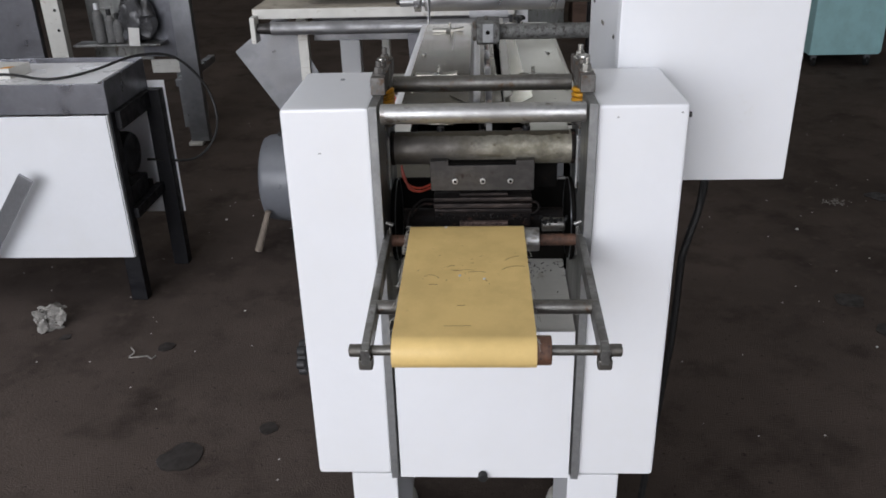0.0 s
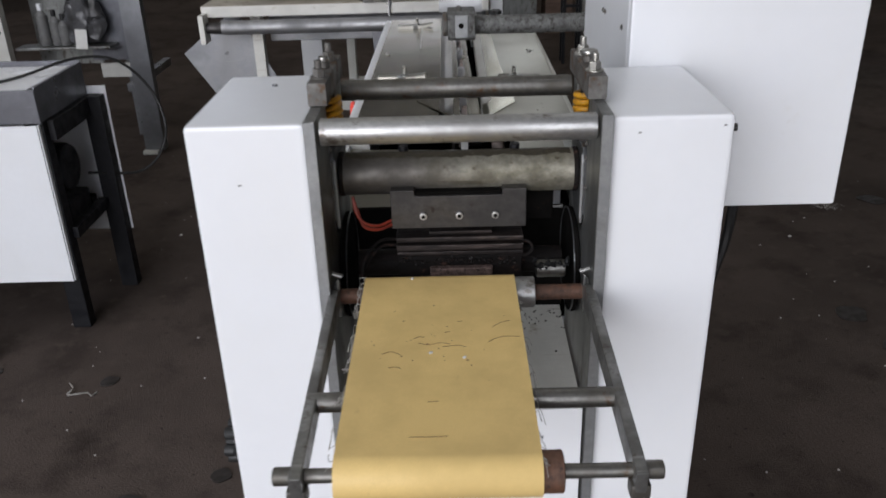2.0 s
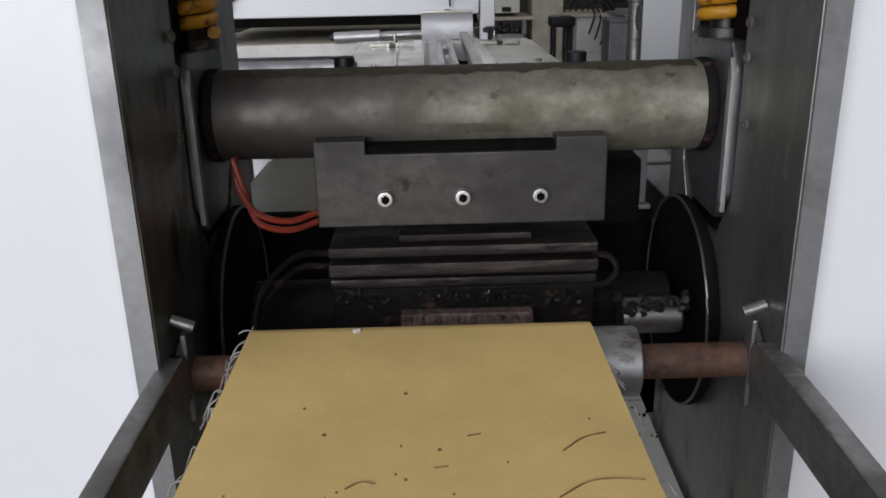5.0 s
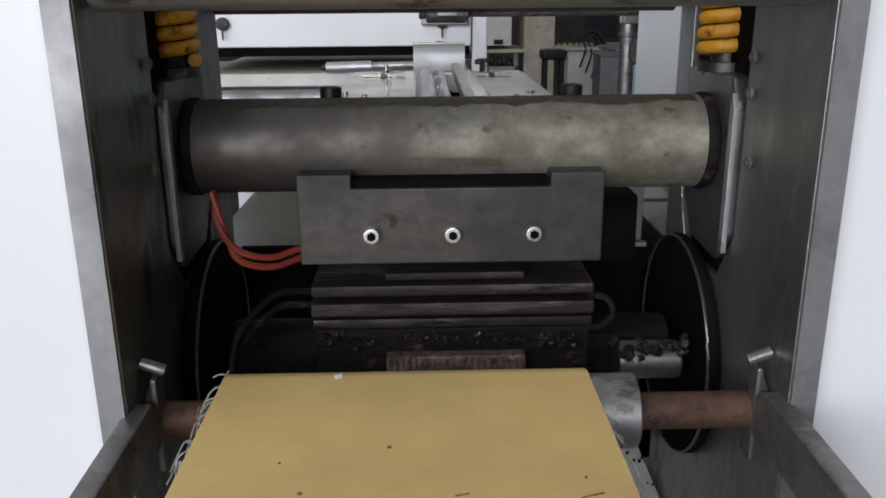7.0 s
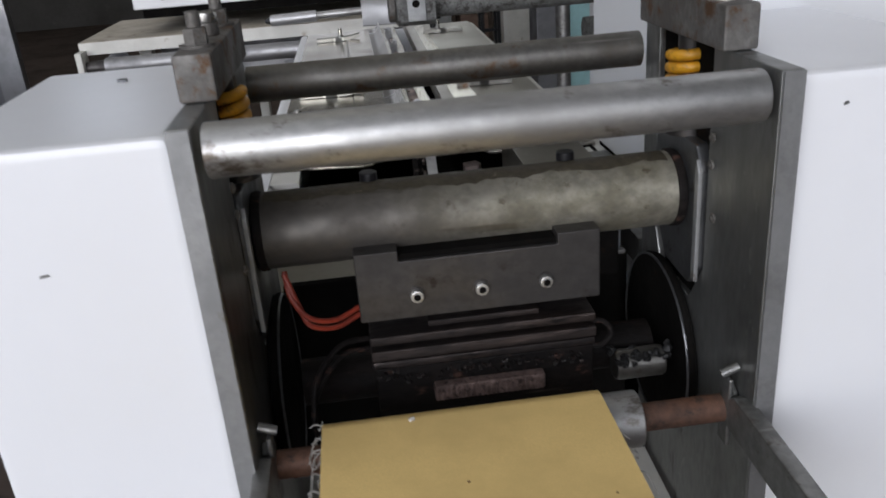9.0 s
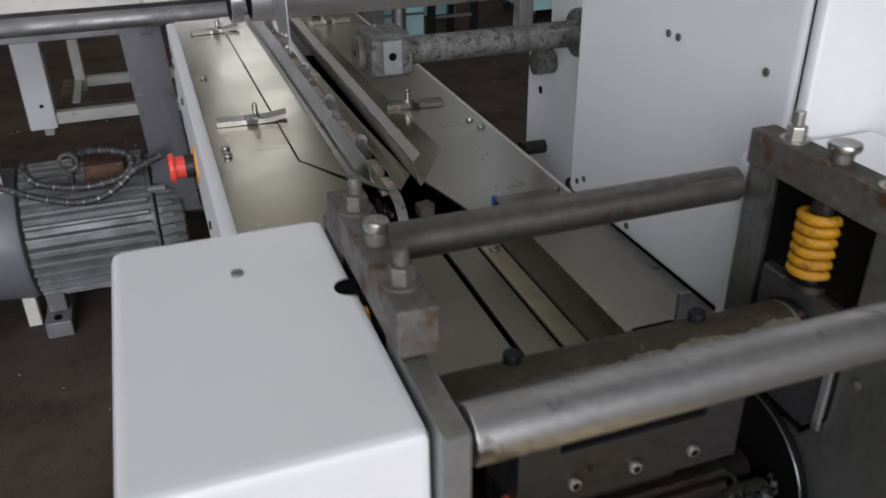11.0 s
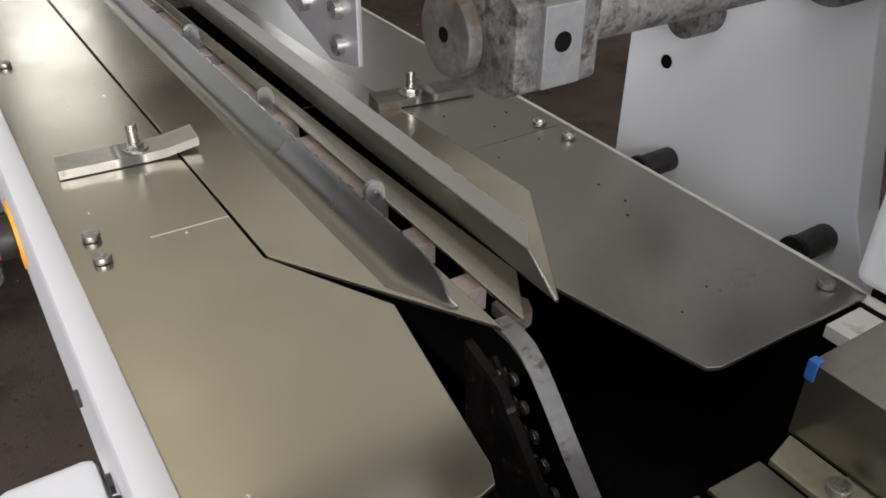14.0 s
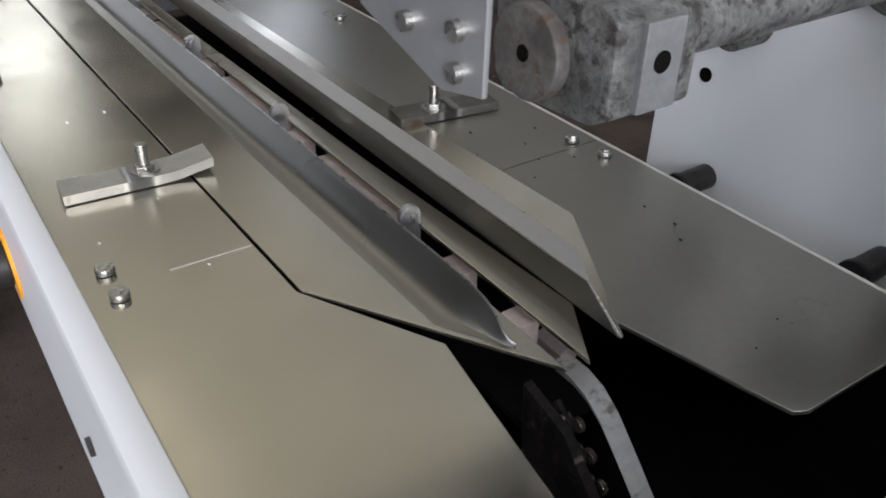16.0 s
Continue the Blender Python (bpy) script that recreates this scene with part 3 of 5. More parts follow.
        part("cap_screw", rod(B(), (x, 0.910, 1.029), (x, 0.9068, 1.029), 0.0034, seg=20, bev=0.0008), M["bar"], j, "socket-head cap screw")
        part("socket", rod(B(), (x, 0.9069, 1.029), (x, 0.9064, 1.029), 0.0019, seg=6), M["void"], j)
        part("washer", rod(B(), (x, 0.910, 1.029), (x, 0.9094, 1.029), 0.0044, seg=20), M["jaw"], j)
    # lower jaw: near-black base carries the shade under the upper jaw
    lj = part("lower_jaw", box(B(), -0.0535, 0.0615, 0.912, 0.95, 0.925, 0.9875, 0.001), M["burnt"], u, "rusted lower sealing jaw with shade in its dark colour")
    for z, dy, t in ((1.0045, 0.0, 0.005), (0.9970, -0.002, 0.006), (0.9898, 0.001, 0.0045)):
        part("jaw_rail", box(B(), -0.0545, 0.0625, 0.9105 + dy, 0.955, z - t / 2, z + t / 2, 0.0012), M["rail"], lj)
    part("jaw_cap", box(B(), -0.024, 0.034, 0.916, 0.95, 1.0072, 1.0105, 0.0008), M["rail"], lj)
    part("knurled_face", box(B(), -0.024, 0.034, 0.9052, 0.912, 0.9690, 0.9775, 0.001), M["carbon"], lj, "serrated rusty jaw insert")
    for k in range(90):
        x, w, z = random.uniform(-0.053, 0.058), random.uniform(0.0006, 0.0022), random.gauss(0.9815, 0.0022)
        part("scale_crumb", box(B(), x, x + w, 0.9102, 0.9125, z, z + random.uniform(0.0006, 0.0018), 0.0003, pose(0, 0, 0, random.uniform(-20, 20), random.uniform(-30, 30), 0)), M[random.choice(("burnt", "rail", "jaw"))], lj)
    for k in range(22):
        x = -0.0235 + 0.0026 * k
        part("serration", box(B(), x, x + 0.0015, 0.9044, 0.9052, 0.9695, 0.977, 0.0003), M["carbon"], lj)
    for off, z in ((0.0, 0.0), (0.003, -0.004)):
        lead = smooth_path([(-0.092, 0.918 - off, 1.046), (-0.090 + off, 0.912, 1.034 + z), (-0.082, 0.908, 1.024 + z), (-0.070, 0.912, 1.0195 + z), (-0.058, 0.920, 1.021 + z)])
        part("heater_lead", sweep(B(), lead, 0.0014, 8), M["red_wire"], u, "red insulated heater lead")
    for off in (0.0, 0.006):
        lead = smooth_path([(-0.055, 0.925, 1.000 - off), (-0.070, 0.918, 1.001 - off), (-0.083, 0.905, 0.990 - off), (-0.086, 0.895, 0.972), (-0.083, 0.89, 0.955)])
        part("lower_lead", sweep(B(), lead, 0.0015, 8), M["burnt"], u)
    part("lead_loop", sweep(B(), smooth_path([(0.0605, 0.916, 1.000), (0.068, 0.914, 0.999), (0.071, 0.912, 0.993), (0.066, 0.912, 0.987), (0.0605, 0.914, 0.986)]), 0.0015, 8), M["burnt"], u)
    part("lower_shaft", rod(B(), (-0.094, 0.945, 0.966), (0.102, 0.945, 0.966), 0.013, seg=28), M["burnt"], u)
    hb = part("hub", rod(B(), (0.0755, 0.922, 0.967), (0.1035, 0.922, 0.967), 0.0085, seg=20, bev=0.002), M["bar_dark"], u, "greasy shaft hub")
    for k in range(26):
        p = Vector((random.uniform(0.072, 0.106), random.uniform(0.911, 0.925), random.uniform(0.9715, 0.9765)))
        lump = B()
        bmesh.ops.create_icosphere(lump, subdivisions=2, radius=random.uniform(0.0010, 0.0026), matrix=Matrix.Translation(p))
        for v in lump.verts:
            v.co += 0.0012 * noise.noise_vector(v.co * 500)
        part("grease_lump", lump, M["disc"], hb)
    for x in (-0.046, 0.056):
        part("shaft_bolt", rod(B(), (x, 0.945, 1.078), (x, 0.945, 1.0842), 0.0046, seg=14, bev=0.0008), M["black"], u, "black bolt head")
    for k in range(40):
        x, y = random.uniform(0.048, 0.112), 1.010 - abs(random.gauss(0, 0.03))
        z = 0.8666 + (y - 0.9335) * math.tan(radians(4)) + 0.0002
        part("grime_crumb", box(B(), x, x + random.uniform(0.0006, 0.0022), y, y + random.uniform(0.0006, 0.0016), z, z + 0.0008, 0.0, pose(0, 0, 0, 0, 0, random.uniform(0, 90))), M["void"], u)
    part("upright_bracket", box(B(), 0.1015, 0.1100, 1.0185, 1.0215, 0.9925, 1.042, 0.0006), M["galv"], u, "pale grey upright bracket")
    part("bracket_foot", box(B(), 0.0955, 0.1125, 1.0160, 1.0215, 0.9895, 0.9920, 0.0005), M["bar"], u)
    # drive block coloured near-black as it sits in deep shade
    part("drive_block", box(B(), 0.068, 0.0985, 0.985, 1.018, 0.9905, 1.026, 0.002), M["void"], u)
    # back of the jaw space, its deep shade put into the colour
    part("back_plate", box(B(), -0.1074, 0.1154, 1.022, 1.028, 0.86, 0.990), M["void"], u, "back plate with deep shade in its near-black colour")
    # belt on its rollers
    belt = B()
    n, yb, yf, zc, r, rise = 14, 0.860, 0.631, 0.971, 0.0155, 0.0045
    loop = [(yf - r * math.sin(math.pi * k / n), zc + r * math.cos(math.pi * k / n)) for k in range(n + 1)]
    loop += [(yb + r * math.sin(math.pi * k / n), zc + rise - r * math.cos(math.pi * k / n)) for k in range(n + 1)]
    inner = [(yf - (r - 0.0018) * math.sin(math.pi * k / n), zc + (r - 0.0018) * math.cos(math.pi * k / n)) for k in range(n + 1)]
    inner += [(yb + (r - 0.0018) * math.sin(math.pi * k / n), zc + rise - (r - 0.0018) * math.cos(math.pi * k / n)) for k in range(n + 1)]
    rows = [[belt.verts.new((x, *p)) for p in ring] for x, ring in ((-0.0795, loop), (0.0505, loop), (0.0505, inner), (-0.0795, inner))]
    k = len(loop)
    for a, b in ((0, 1), (1, 2), (2, 3), (3, 0)):
        for i in range(k):
            belt.faces.new((rows[a][i], rows[a][(i + 1) % k], rows[b][(i + 1) % k], rows[b][i]))
    bmesh.ops.recalc_face_normals(belt, faces=belt.faces[:])
    bl = part("belt", belt, M["belt"], u, "ochre canvas outfeed belt with scuffs and frayed edges")
    for k in (0, 2, 3, 6):
        x = -0.074 + 0.0135 * k
        part("seam_stitch", box(B(), x, x + random.uniform(0.006, 0.012), 0.6545 + random.uniform(-0.0008, 0.0008), 0.6552, zc + r + 0.0001, zc + r + 0.0004), M["seam"], bl)
    def on_belt(x, y):
        return (x, y, zc + r + rise * (y - yf) / (yb - yf) + 0.0001)
    for k in range(64):
        side, y = random.choice((-0.0795, -0.0795, 0.0505)), random.uniform(0.617, 0.868)
        dx = random.uniform(0.002, 0.007) * (1 if side > 0 else -1)
        z0 = on_belt(0, y)[2] - 0.001
        thread = smooth_path([(side, y, z0), (side + dx * 0.6, y - random.uniform(-0.006, 0.006), z0 - 0.002), (side + dx, y - random.uniform(-0.012, 0.012), z0 - random.uniform(0.003, 0.012))], 4)
        part("frayed_thread", sweep(B(), thread, 0.0003, 4), M["tissue"], bl)
    marks = [[(-0.057, 0.743), (-0.050, 0.746), (-0.042, 0.741)], [(-0.034, 0.763), (-0.030, 0.766), (-0.026, 0.765)], [(-0.030, 0.757), (-0.022, 0.7545), (-0.014, 0.757), (-0.006, 0.755)],
             [(0.023, 0.757), (0.031, 0.763), (0.038, 0.7645), (0.047, 0.7635)], [(0.027, 0.778), (0.034, 0.7845), (0.041, 0.787)], [(-0.051, 0.725), (-0.046, 0.7262), (-0.042, 0.724)],
             [(-0.033, 0.6475), (-0.020, 0.6472), (-0.008, 0.6478)], [(-0.010, 0.7715), (-0.006, 0.7722)], [(0.0, 0.787), (0.004, 0.788)], [(-0.022, 0.684), (-0.014, 0.6845)], [(-0.012, 0.7515), (0.0, 0.753), (0.006, 0.7505)]]
    for pts in marks:
        part("scuff", sweep(B(), smooth_path([on_belt(*p) for p in pts], 5), 0.0003, 5), M["scuff"], bl)
    for k in range(26):
        x, y = min(max(random.gauss(-0.008, 0.026), -0.077), 0.048), min(max(random.gauss(0.752, 0.035), 0.64), 0.855)
        p = on_belt(x, y)
        part("scuff", rod(B(), p, (p[0], p[1], p[2] + 0.0003), random.uniform(0.0003, 0.0009), seg=6), M["scuff"], bl)
    for x, y in ((-0.040, 0.858), (-0.022, 0.742), (0.003, 0.735)):
        part("lint", box(B(), x, x + 0.003, y, y + 0.0018, on_belt(x, y)[2] - 0.0002, on_belt(x, y)[2] + 0.0016, 0.0006, pose(0, 0, 0, 0, 0, 30)), M["speck"], bl)
    part("front_roller", rod(B(), (-0.078, 0.631, 0.971), (0.064, 0.631, 0.971), 0.0135, seg=32, bev=0.001), M["rust"], u, "rusty brown roller")
    part("front_axle", rod(B(), (-0.113, 0.631, 0.971), (0.121, 0.631, 0.971), 0.0048, seg=20, bev=0.0008), M["bar_dark"], u)
    part("middle_rod", rod(B(), (-0.1075, 0.7025, 0.9755), (0.1155, 0.7025, 0.9755), 0.0072, seg=24, bev=0.001), M["bar_dark"], u)
    part("rear_roller", rod(B(), (-0.078, yb, zc + rise), (0.068, yb, zc + rise), 0.0136, seg=32, bev=0.001), M["bar"], u, "bare steel belt roller")
    part("rear_axle", rod(B(), (-0.1052, 0.862, 0.974), (0.1132, 0.862, 0.974), 0.0068, seg=24), M["rust"], u, "rust-brown axle")
    # front panel and the tray that slopes behind it
    fp = part("front_panel", box(B(), -0.1052, 0.1132, 0.8425, 0.846, 0.641, 0.862, 0.0012), M["white"], u, "white enamelled front panel")
    part("tray", box(B(), -0.1052, 0.1132, 0.8475, 1.0195, 0.8640, 0.8665, 0.0, pose(0, 0, 0, 4, 0, 0)), M["white_old"], u, "dusty white tray under the belt")
    part("plug", rod(B(), (0.002, 0.8425, 0.6475), (0.002, 0.832, 0.6475), 0.0062, seg=20, bev=0.002), M["rubber"], fp, "black rubber plug")
    knob = B()
    rod(knob, (-0.2145, 0.90, 0.79), (-0.232, 0.90, 0.79), 0.008, seg=16)
    rod(knob, (-0.224, 0.90, 0.79), (-0.236, 0.90, 0.79), 0.0155, seg=24, bev=0.003)
    for k in range(6):
        ang = math.pi * k / 3
        rod(knob, (-0.225, 0.90 + 0.0165 * math.cos(ang), 0.79 + 0.0165 * math.sin(ang)), (-0.236, 0.90 + 0.0165 * math.cos(ang), 0.79 + 0.0165 * math.sin(ang)), 0.0065, seg=12, bev=0.002)
    part("hand_knob", knob, M["rubber"], u, "black star-shaped hand knob")
    for x, z, w in ((-0.1765, 1.0845, 0.0045), (0.146, 1.121, 0.0025), (0.2125, 1.1255, 0.003)):
        part("paint_chip", prism(B(), [(x, z), (x + w, z + 0.0006), (x + w * 0.8, z + 0.0016), (x + w * 0.2, z + 0.0013)], "y", 0.8484, 0.8489), M["plate"], u)
    part("corner_screw", rod(B(), (0.2226, 0.856, 1.122), (0.2252, 0.856, 1.122), 0.0032, seg=12), M["jaw"], u)
    part("top_hole", rod(B(), (-0.1205, 0.946, 1.1352), (-0.1205, 0.946, 1.1359), 0.0066, seg=24), M["void"], u)
    part("cabinet_screw", rod(B(), (-0.163, 0.973, 1.1356), (-0.163, 0.973, 1.1368), 0.0026, seg=12), M["galv"], u)


sealing_unit()


# ---- infeed table with its guides ----
def infeed_table():
    ZT = 0.985
    t = thing("infeed_table", (0.007, 1.25, 0), "stainless infeed table with a pusher slot and white side rails", "machine")
    t.rotation_euler[2] = radians(-0.25)
    left, right, y0, y1 = -0.141, 0.168, 1.215, 2.17
    # side rails
    for s, x in ((-1, left), (1, right)):
        bm = box(B(), *sorted((x - s * (0.006 if s < 0 else 0.0), x + s * 0.011)), y0, y1, 0.845, 0.9842 if s < 0 else 0.9822, 0.0055 if s < 0 else 0.0035)
        r = part("side_rail", bm, M["white_old"] if s > 0 else M["white"], t, "white enamelled side rail with a rounded top edge")
        if s < 0:
            for by, bz in ((2.13, 0.945), (2.08, 0.95), (2.065, 0.935), (1.84, 0.945), (1.497, 0.911), (1.428, 0.914), (1.383, 0.882), (1.258, 0.961)):
                part("rail_bolt", rod(B(), (x - 0.0112, by, bz), (x - 0.0135, by, bz), 0.0052, seg=6), M["jaw"], r)
    part("end_rail", box(B(), left - 0.0108, right + 0.0108, y1 + 0.0005, y1 + 0.006, 0.90, 0.981, 0.002), M["white"], t)
    # plates
    def plate(name, pts, z=ZT, th=0.0025, material="stainless", label="brushed stainless cover plate", bev=0.0007):
        return part(name, prism(B(), pts, "z", z - th, z, bev), M[material], t, label)
    lx = left + 0.0035
    plate("cover_plate", [(lx, 1.300), (-0.050, 1.284), (-0.042, 1.286), (-0.038, 1.294), (-0.0205, 1.395), (-0.0560, 1.462), (-0.0565, 1.50), (-0.0660, y1), (lx, y1)])
    # guide bases drift a little to the left along the table
    plate("guide_base", [(-0.0550, 1.461), (0.0105, 1.354), (0.0110, 1.385), (0.0070, y1), (-0.0650, y1)], ZT + 0.0012, 0.0025)
    plate("centre_plate", [(0.0215, 1.352), (0.0225, 1.354), (0.0420, 1.386), (0.0345, 1.55), (0.0290, 1.80), (0.0270, y1), (0.0150, y1), (0.0195, 1.75), (0.0215, 1.5)], ZT + 0.001)
    rx = right + 0.002
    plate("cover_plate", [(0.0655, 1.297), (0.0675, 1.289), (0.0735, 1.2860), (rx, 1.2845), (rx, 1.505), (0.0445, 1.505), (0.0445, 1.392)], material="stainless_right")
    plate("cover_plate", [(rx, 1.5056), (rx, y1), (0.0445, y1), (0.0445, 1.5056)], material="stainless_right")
    # the left guide rises in a fillet to a straight leaning lip; its nose is rounded off
    lg, th = B(), 0.0013
    z0 = ZT + 0.0013
    curve = [(0.0, 0.0), (0.14, 0.008), (0.27, 0.035), (0.39, 0.09), (0.50, 0.18), (0.60, 0.30), (0.70, 0.45), (0.80, 0.62), (0.90, 0.81), (1.0, 1.0)]
    rings = []
    for y, f in ((1.3765, 0.03), (1.379, 0.16), (1.382, 0.32), (1.386, 0.50), (1.391, 0.70), (1.398, 0.86), (1.407, 0.96), (1.420, 1.0), (1.80, 1.0), (y1 - 0.02, 1.0)):
        edge = -0.0550 + (1.461 - y) * 0.612
        drift = -0.0075 * max(0.0, y - 1.5)
        xa = max(-0.0185 + drift, edge + 0.0030)
        xb = max(xa + 0.0015, 0.0008 + drift - 0.0035 * (1 - f) ** 2)
        outer = [(xa + (xb - xa) * u, 0.0132 * f * w) for u, w in curve]
        ring = outer + [(px + th * 0.85, pz + th * 0.3) for px, pz in reversed(outer)]
        rings.append([lg.verts.new((px, y, z0 + pz)) for px, pz in ring])
    lip = [r[9].co + Vector((0.0005, 0, 0.0002)) for r in rings]
    k = len(rings[0])
    for a, b in zip(rings, rings[1:]):
        for i in range(k):
            lg.faces.new((a[i], a[(i + 1) % k], b[(i + 1) % k], b[i]))
    lg.faces.new(rings[0]), lg.faces.new(rings[-1][::-1])
    bmesh.ops.recalc_face_normals(lg, faces=lg.faces[:])
    part("left_guide", lg, M["guide"], t, "folded stainless product guide")
    part("lip_edge", sweep(B(), lip, 0.0006, 6), M["nut"], t)
    # the right guide: flat base with a slanted nose, an upright face and a flange folded back over the base
    plate("guide_base", [(0.0445, 1.3565), (0.0950, 1.4440), (0.0930, 1.505), (0.0850, 1.70), (0.0800, y1), (0.0432, y1), (0.0432, 1.3565)], ZT + 0.0012, 0.0022)
    rg, zf = B(), ZT + 0.0165
    prism(rg, [(1.3570, ZT + 0.0008), (1.3790, zf), (y1 - 0.03, zf), (y1 - 0.03, ZT + 0.0008)], "x", 0.0420, 0.0432, 0.0003)
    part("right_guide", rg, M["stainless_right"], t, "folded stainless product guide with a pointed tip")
    random.seed(11)
    rim = [(0.0560 + random.uniform(-0.0007, 0.0007), 1.398 + 0.0042 * k) for k in range(26)] + [(0.0560, 1.512), (0.0560, y1 - 0.03)]
    fl = prism(B(), [(0.0421, y1 - 0.03), (0.0421, 1.3790), (0.0426, 1.3786)] + rim, "z", zf - 0.0011, zf + 0.0002)
    part("guide_flange", fl, M["flange"], t, "flange with a ragged rim of peeling film")
    part("fold_edge", rod(B(), (0.0424, 1.3790, zf - 0.0002), (0.0424, y1 - 0.03, zf - 0.0002), 0.0006, seg=8), M["guide"], t)
    part("nose_edge", rod(B(), (0.0428, 1.3566, ZT + 0.0010), (0.0428, 1.3788, zf - 0.0004), 0.0007, seg=8), M["nut"], t)
    for k in range(9):
        y = 1.405 + 0.012 * k + random.uniform(-0.004, 0.004)
        part("film_crumb", rod(B(), (0.0556 + random.uniform(-0.001, 0.001), y, zf), (0.0560, y + 0.001, zf + 0.0005), random.uniform(0.0004, 0.0009), 0.0002, seg=6), M["cream_steel"], t)
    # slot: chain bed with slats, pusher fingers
    # bed coloured near-black for the shade down in the slot
    part("slot_bed", box(B(), 0.002, 0.041, 1.36, y1, 0.945, 0.949), M["void"], t, "chain bed with near-black shade in its colour")
    for a, b in [(1.399, 1.413), (1.446, 1.464)] + [(1.497 + 0.1515 * k, 1.497 + 0.1515 * k + 0.100) for k in range(5)] + [(1.620 + 0.1515 * k, 1.642 + 0.1515 * k) for k in range(4)]:
        b = min(b, y1)
        part("slat", box(B(), 0.0135, 0.0300, a - 0.006, b - 0.006, 0.9630, 0.9775, 0.0008), M["pinkish"], t)
        for q in range(2):
            u = random.uniform(a, b - 0.004) - 0.006
            part("chip", box(B(), 0.0150 - random.uniform(0.0, 0.0012), 0.0160, u, u + random.uniform(0.0008, 0.002), 0.9776, 0.9784), M["void"], t)
    for k in range(5):
        y = 1.482 + 0.1515 * k
        x, bm = 0.0165 - 0.001 * k, B()
        box(bm, x - 0.0062, x + 0.0062, y - 0.0018, y + 0.0018, 0.952, 0.9915, 0.0006)
        rod(bm, (x, y - 0.0018, 0.9915), (x, y + 0.0018, 0.9915), 0.0062, seg=28, bev=0.0006)
        box(bm, x - 0.006, x + 0.006, y + 0.0018, y + 0.012, 0.952, 0.958)
        part("pusher_finger", bm, M["finger"], t, "rounded steel pusher finger")
    # discharge end: curved strip, opening, ramp
    strip = B()
    path = [(1.364, 0.9825), (1.352, 0.9825), (1.343, 0.980), (1.334, 0.974), (1.324, 0.964), (1.310, 0.949), (1.292, 0.931), (1.266, 0.903)]
    prism(strip, path + [(y - 0.002, z - 0.0025) for y, z in reversed(path)], "x", 0.0110, 0.0208)
    part("slat_end", prism(B(), [(0.058, 1.405), (0.074, 1.409), (0.078, 1.418), (0.073, 1.430), (0.058, 1.426)], "z", 0.923, 0.934, 0.0008), M["pinkish"], t)
    part("chain_strip", strip, M["bar"], t, "curved steel chain strip")
    part("sprocket_plate", prism(B(), [(1.366, 0.975), (1.340, 0.968), (1.30, 0.925), (1.27, 0.88), (1.36, 0.88)], "x", -0.0015, 0.0030), M["burnt"], t, "dark brown sprocket plate")
    for k in range(9):
        y, z = 1.347 - 0.0085 * k, 0.966 - 0.0105 * k
        part("chain_link", prism(B(), [(y - 0.006, z - 0.003), (y - 0.005, z + 0.001), (y + 0.005, z + 0.008), (y + 0.007, z + 0.004)], "x", 0.0040, 0.0066, 0.0006), M["burnt"], t)
        part("chain_pin", rod(B(), (0.0032, y, z + 0.002), (0.0078, y, z + 0.002), 0.0019, seg=10, bev=0.0004), M["chain"], t)
        part("chain_roller", rod(B(), (0.0080, y - 0.004, z - 0.001), (0.0106, y - 0.004, z - 0.001), 0.0034, seg=14, bev=0.0005), M["chain"], t)
    # near-black sheets added below the plates in place of deep shade
    part("pit_floor", box(B(), left, right, 1.04, 1.9, 0.846, 0.850), M["void"], t, "near-black sheet added for the shade under the table")
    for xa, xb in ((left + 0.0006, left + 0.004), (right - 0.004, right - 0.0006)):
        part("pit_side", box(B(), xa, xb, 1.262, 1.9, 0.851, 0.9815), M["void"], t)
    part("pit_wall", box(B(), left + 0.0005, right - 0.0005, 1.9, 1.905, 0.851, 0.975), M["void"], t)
    part("corner_strip", box(B(), left - 0.001, -0.110, 1.2635, 1.3015, 0.975, 0.9815, 0.0006), M["white_old"], t, "cream painted corner strip")
    zr = 0.9765
    ramp = prism(B(), [(left + 0.002, 1.262), (0.0215, 1.249), (0.0215, 1.045), (left + 0.002, 1.045)], "z", zr - 0.0025, zr, 0.0007)
    part("ramp_plate", ramp, M["stainless_dull"], t, "dull stainless transfer plate")
    part("ramp_strip", prism(B(), [(0.0265, 1.249), (0.0535, 1.248), (0.0535, 1.045), (0.0265, 1.045)], "z", zr - 0.0025, zr, 0.0007), M["stainless_dull"], t)
    part("ramp_rule", prism(B(), [(0.0565, 1.246), (0.0735, 1.250), (0.0735, 1.045), (0.0565, 1.045)], "z", zr - 0.0025, zr + 0.0008, 0.0006), M["cream_steel"], t, "olive tarnished edge strip")
    ang = prism(B(), [(0.0745, zr), (0.0745, 1.013), (0.131, 1.013), (0.131, 1.0108), (0.0767, 1.0108), (0.0767, zr)], "y", 1.0315, 1.252, 0.0006)
    part("angle_guide", ang, M["stainless_dull"], t, "folded stainless edge guide")
    part("tape", box(B(), 0.0735, 0.0780, 1.2485, 1.2526, 1.0050, 1.0140, 0.0006), M["blue"], t, "scrap of blue tape")
    part("right_sill", box(B(), 0.1315, right + 0.0040, 1.045, 1.252, 0.965, 0.9862, 0.001), M["plate"], t, "grimy steel sill")
    part("corner_strip", box(B(), 0.1395, right + 0.004, 1.2525, 1.2835, 0.974, 0.981, 0.0006), M["white_old"], t, "cream painted corner strip")
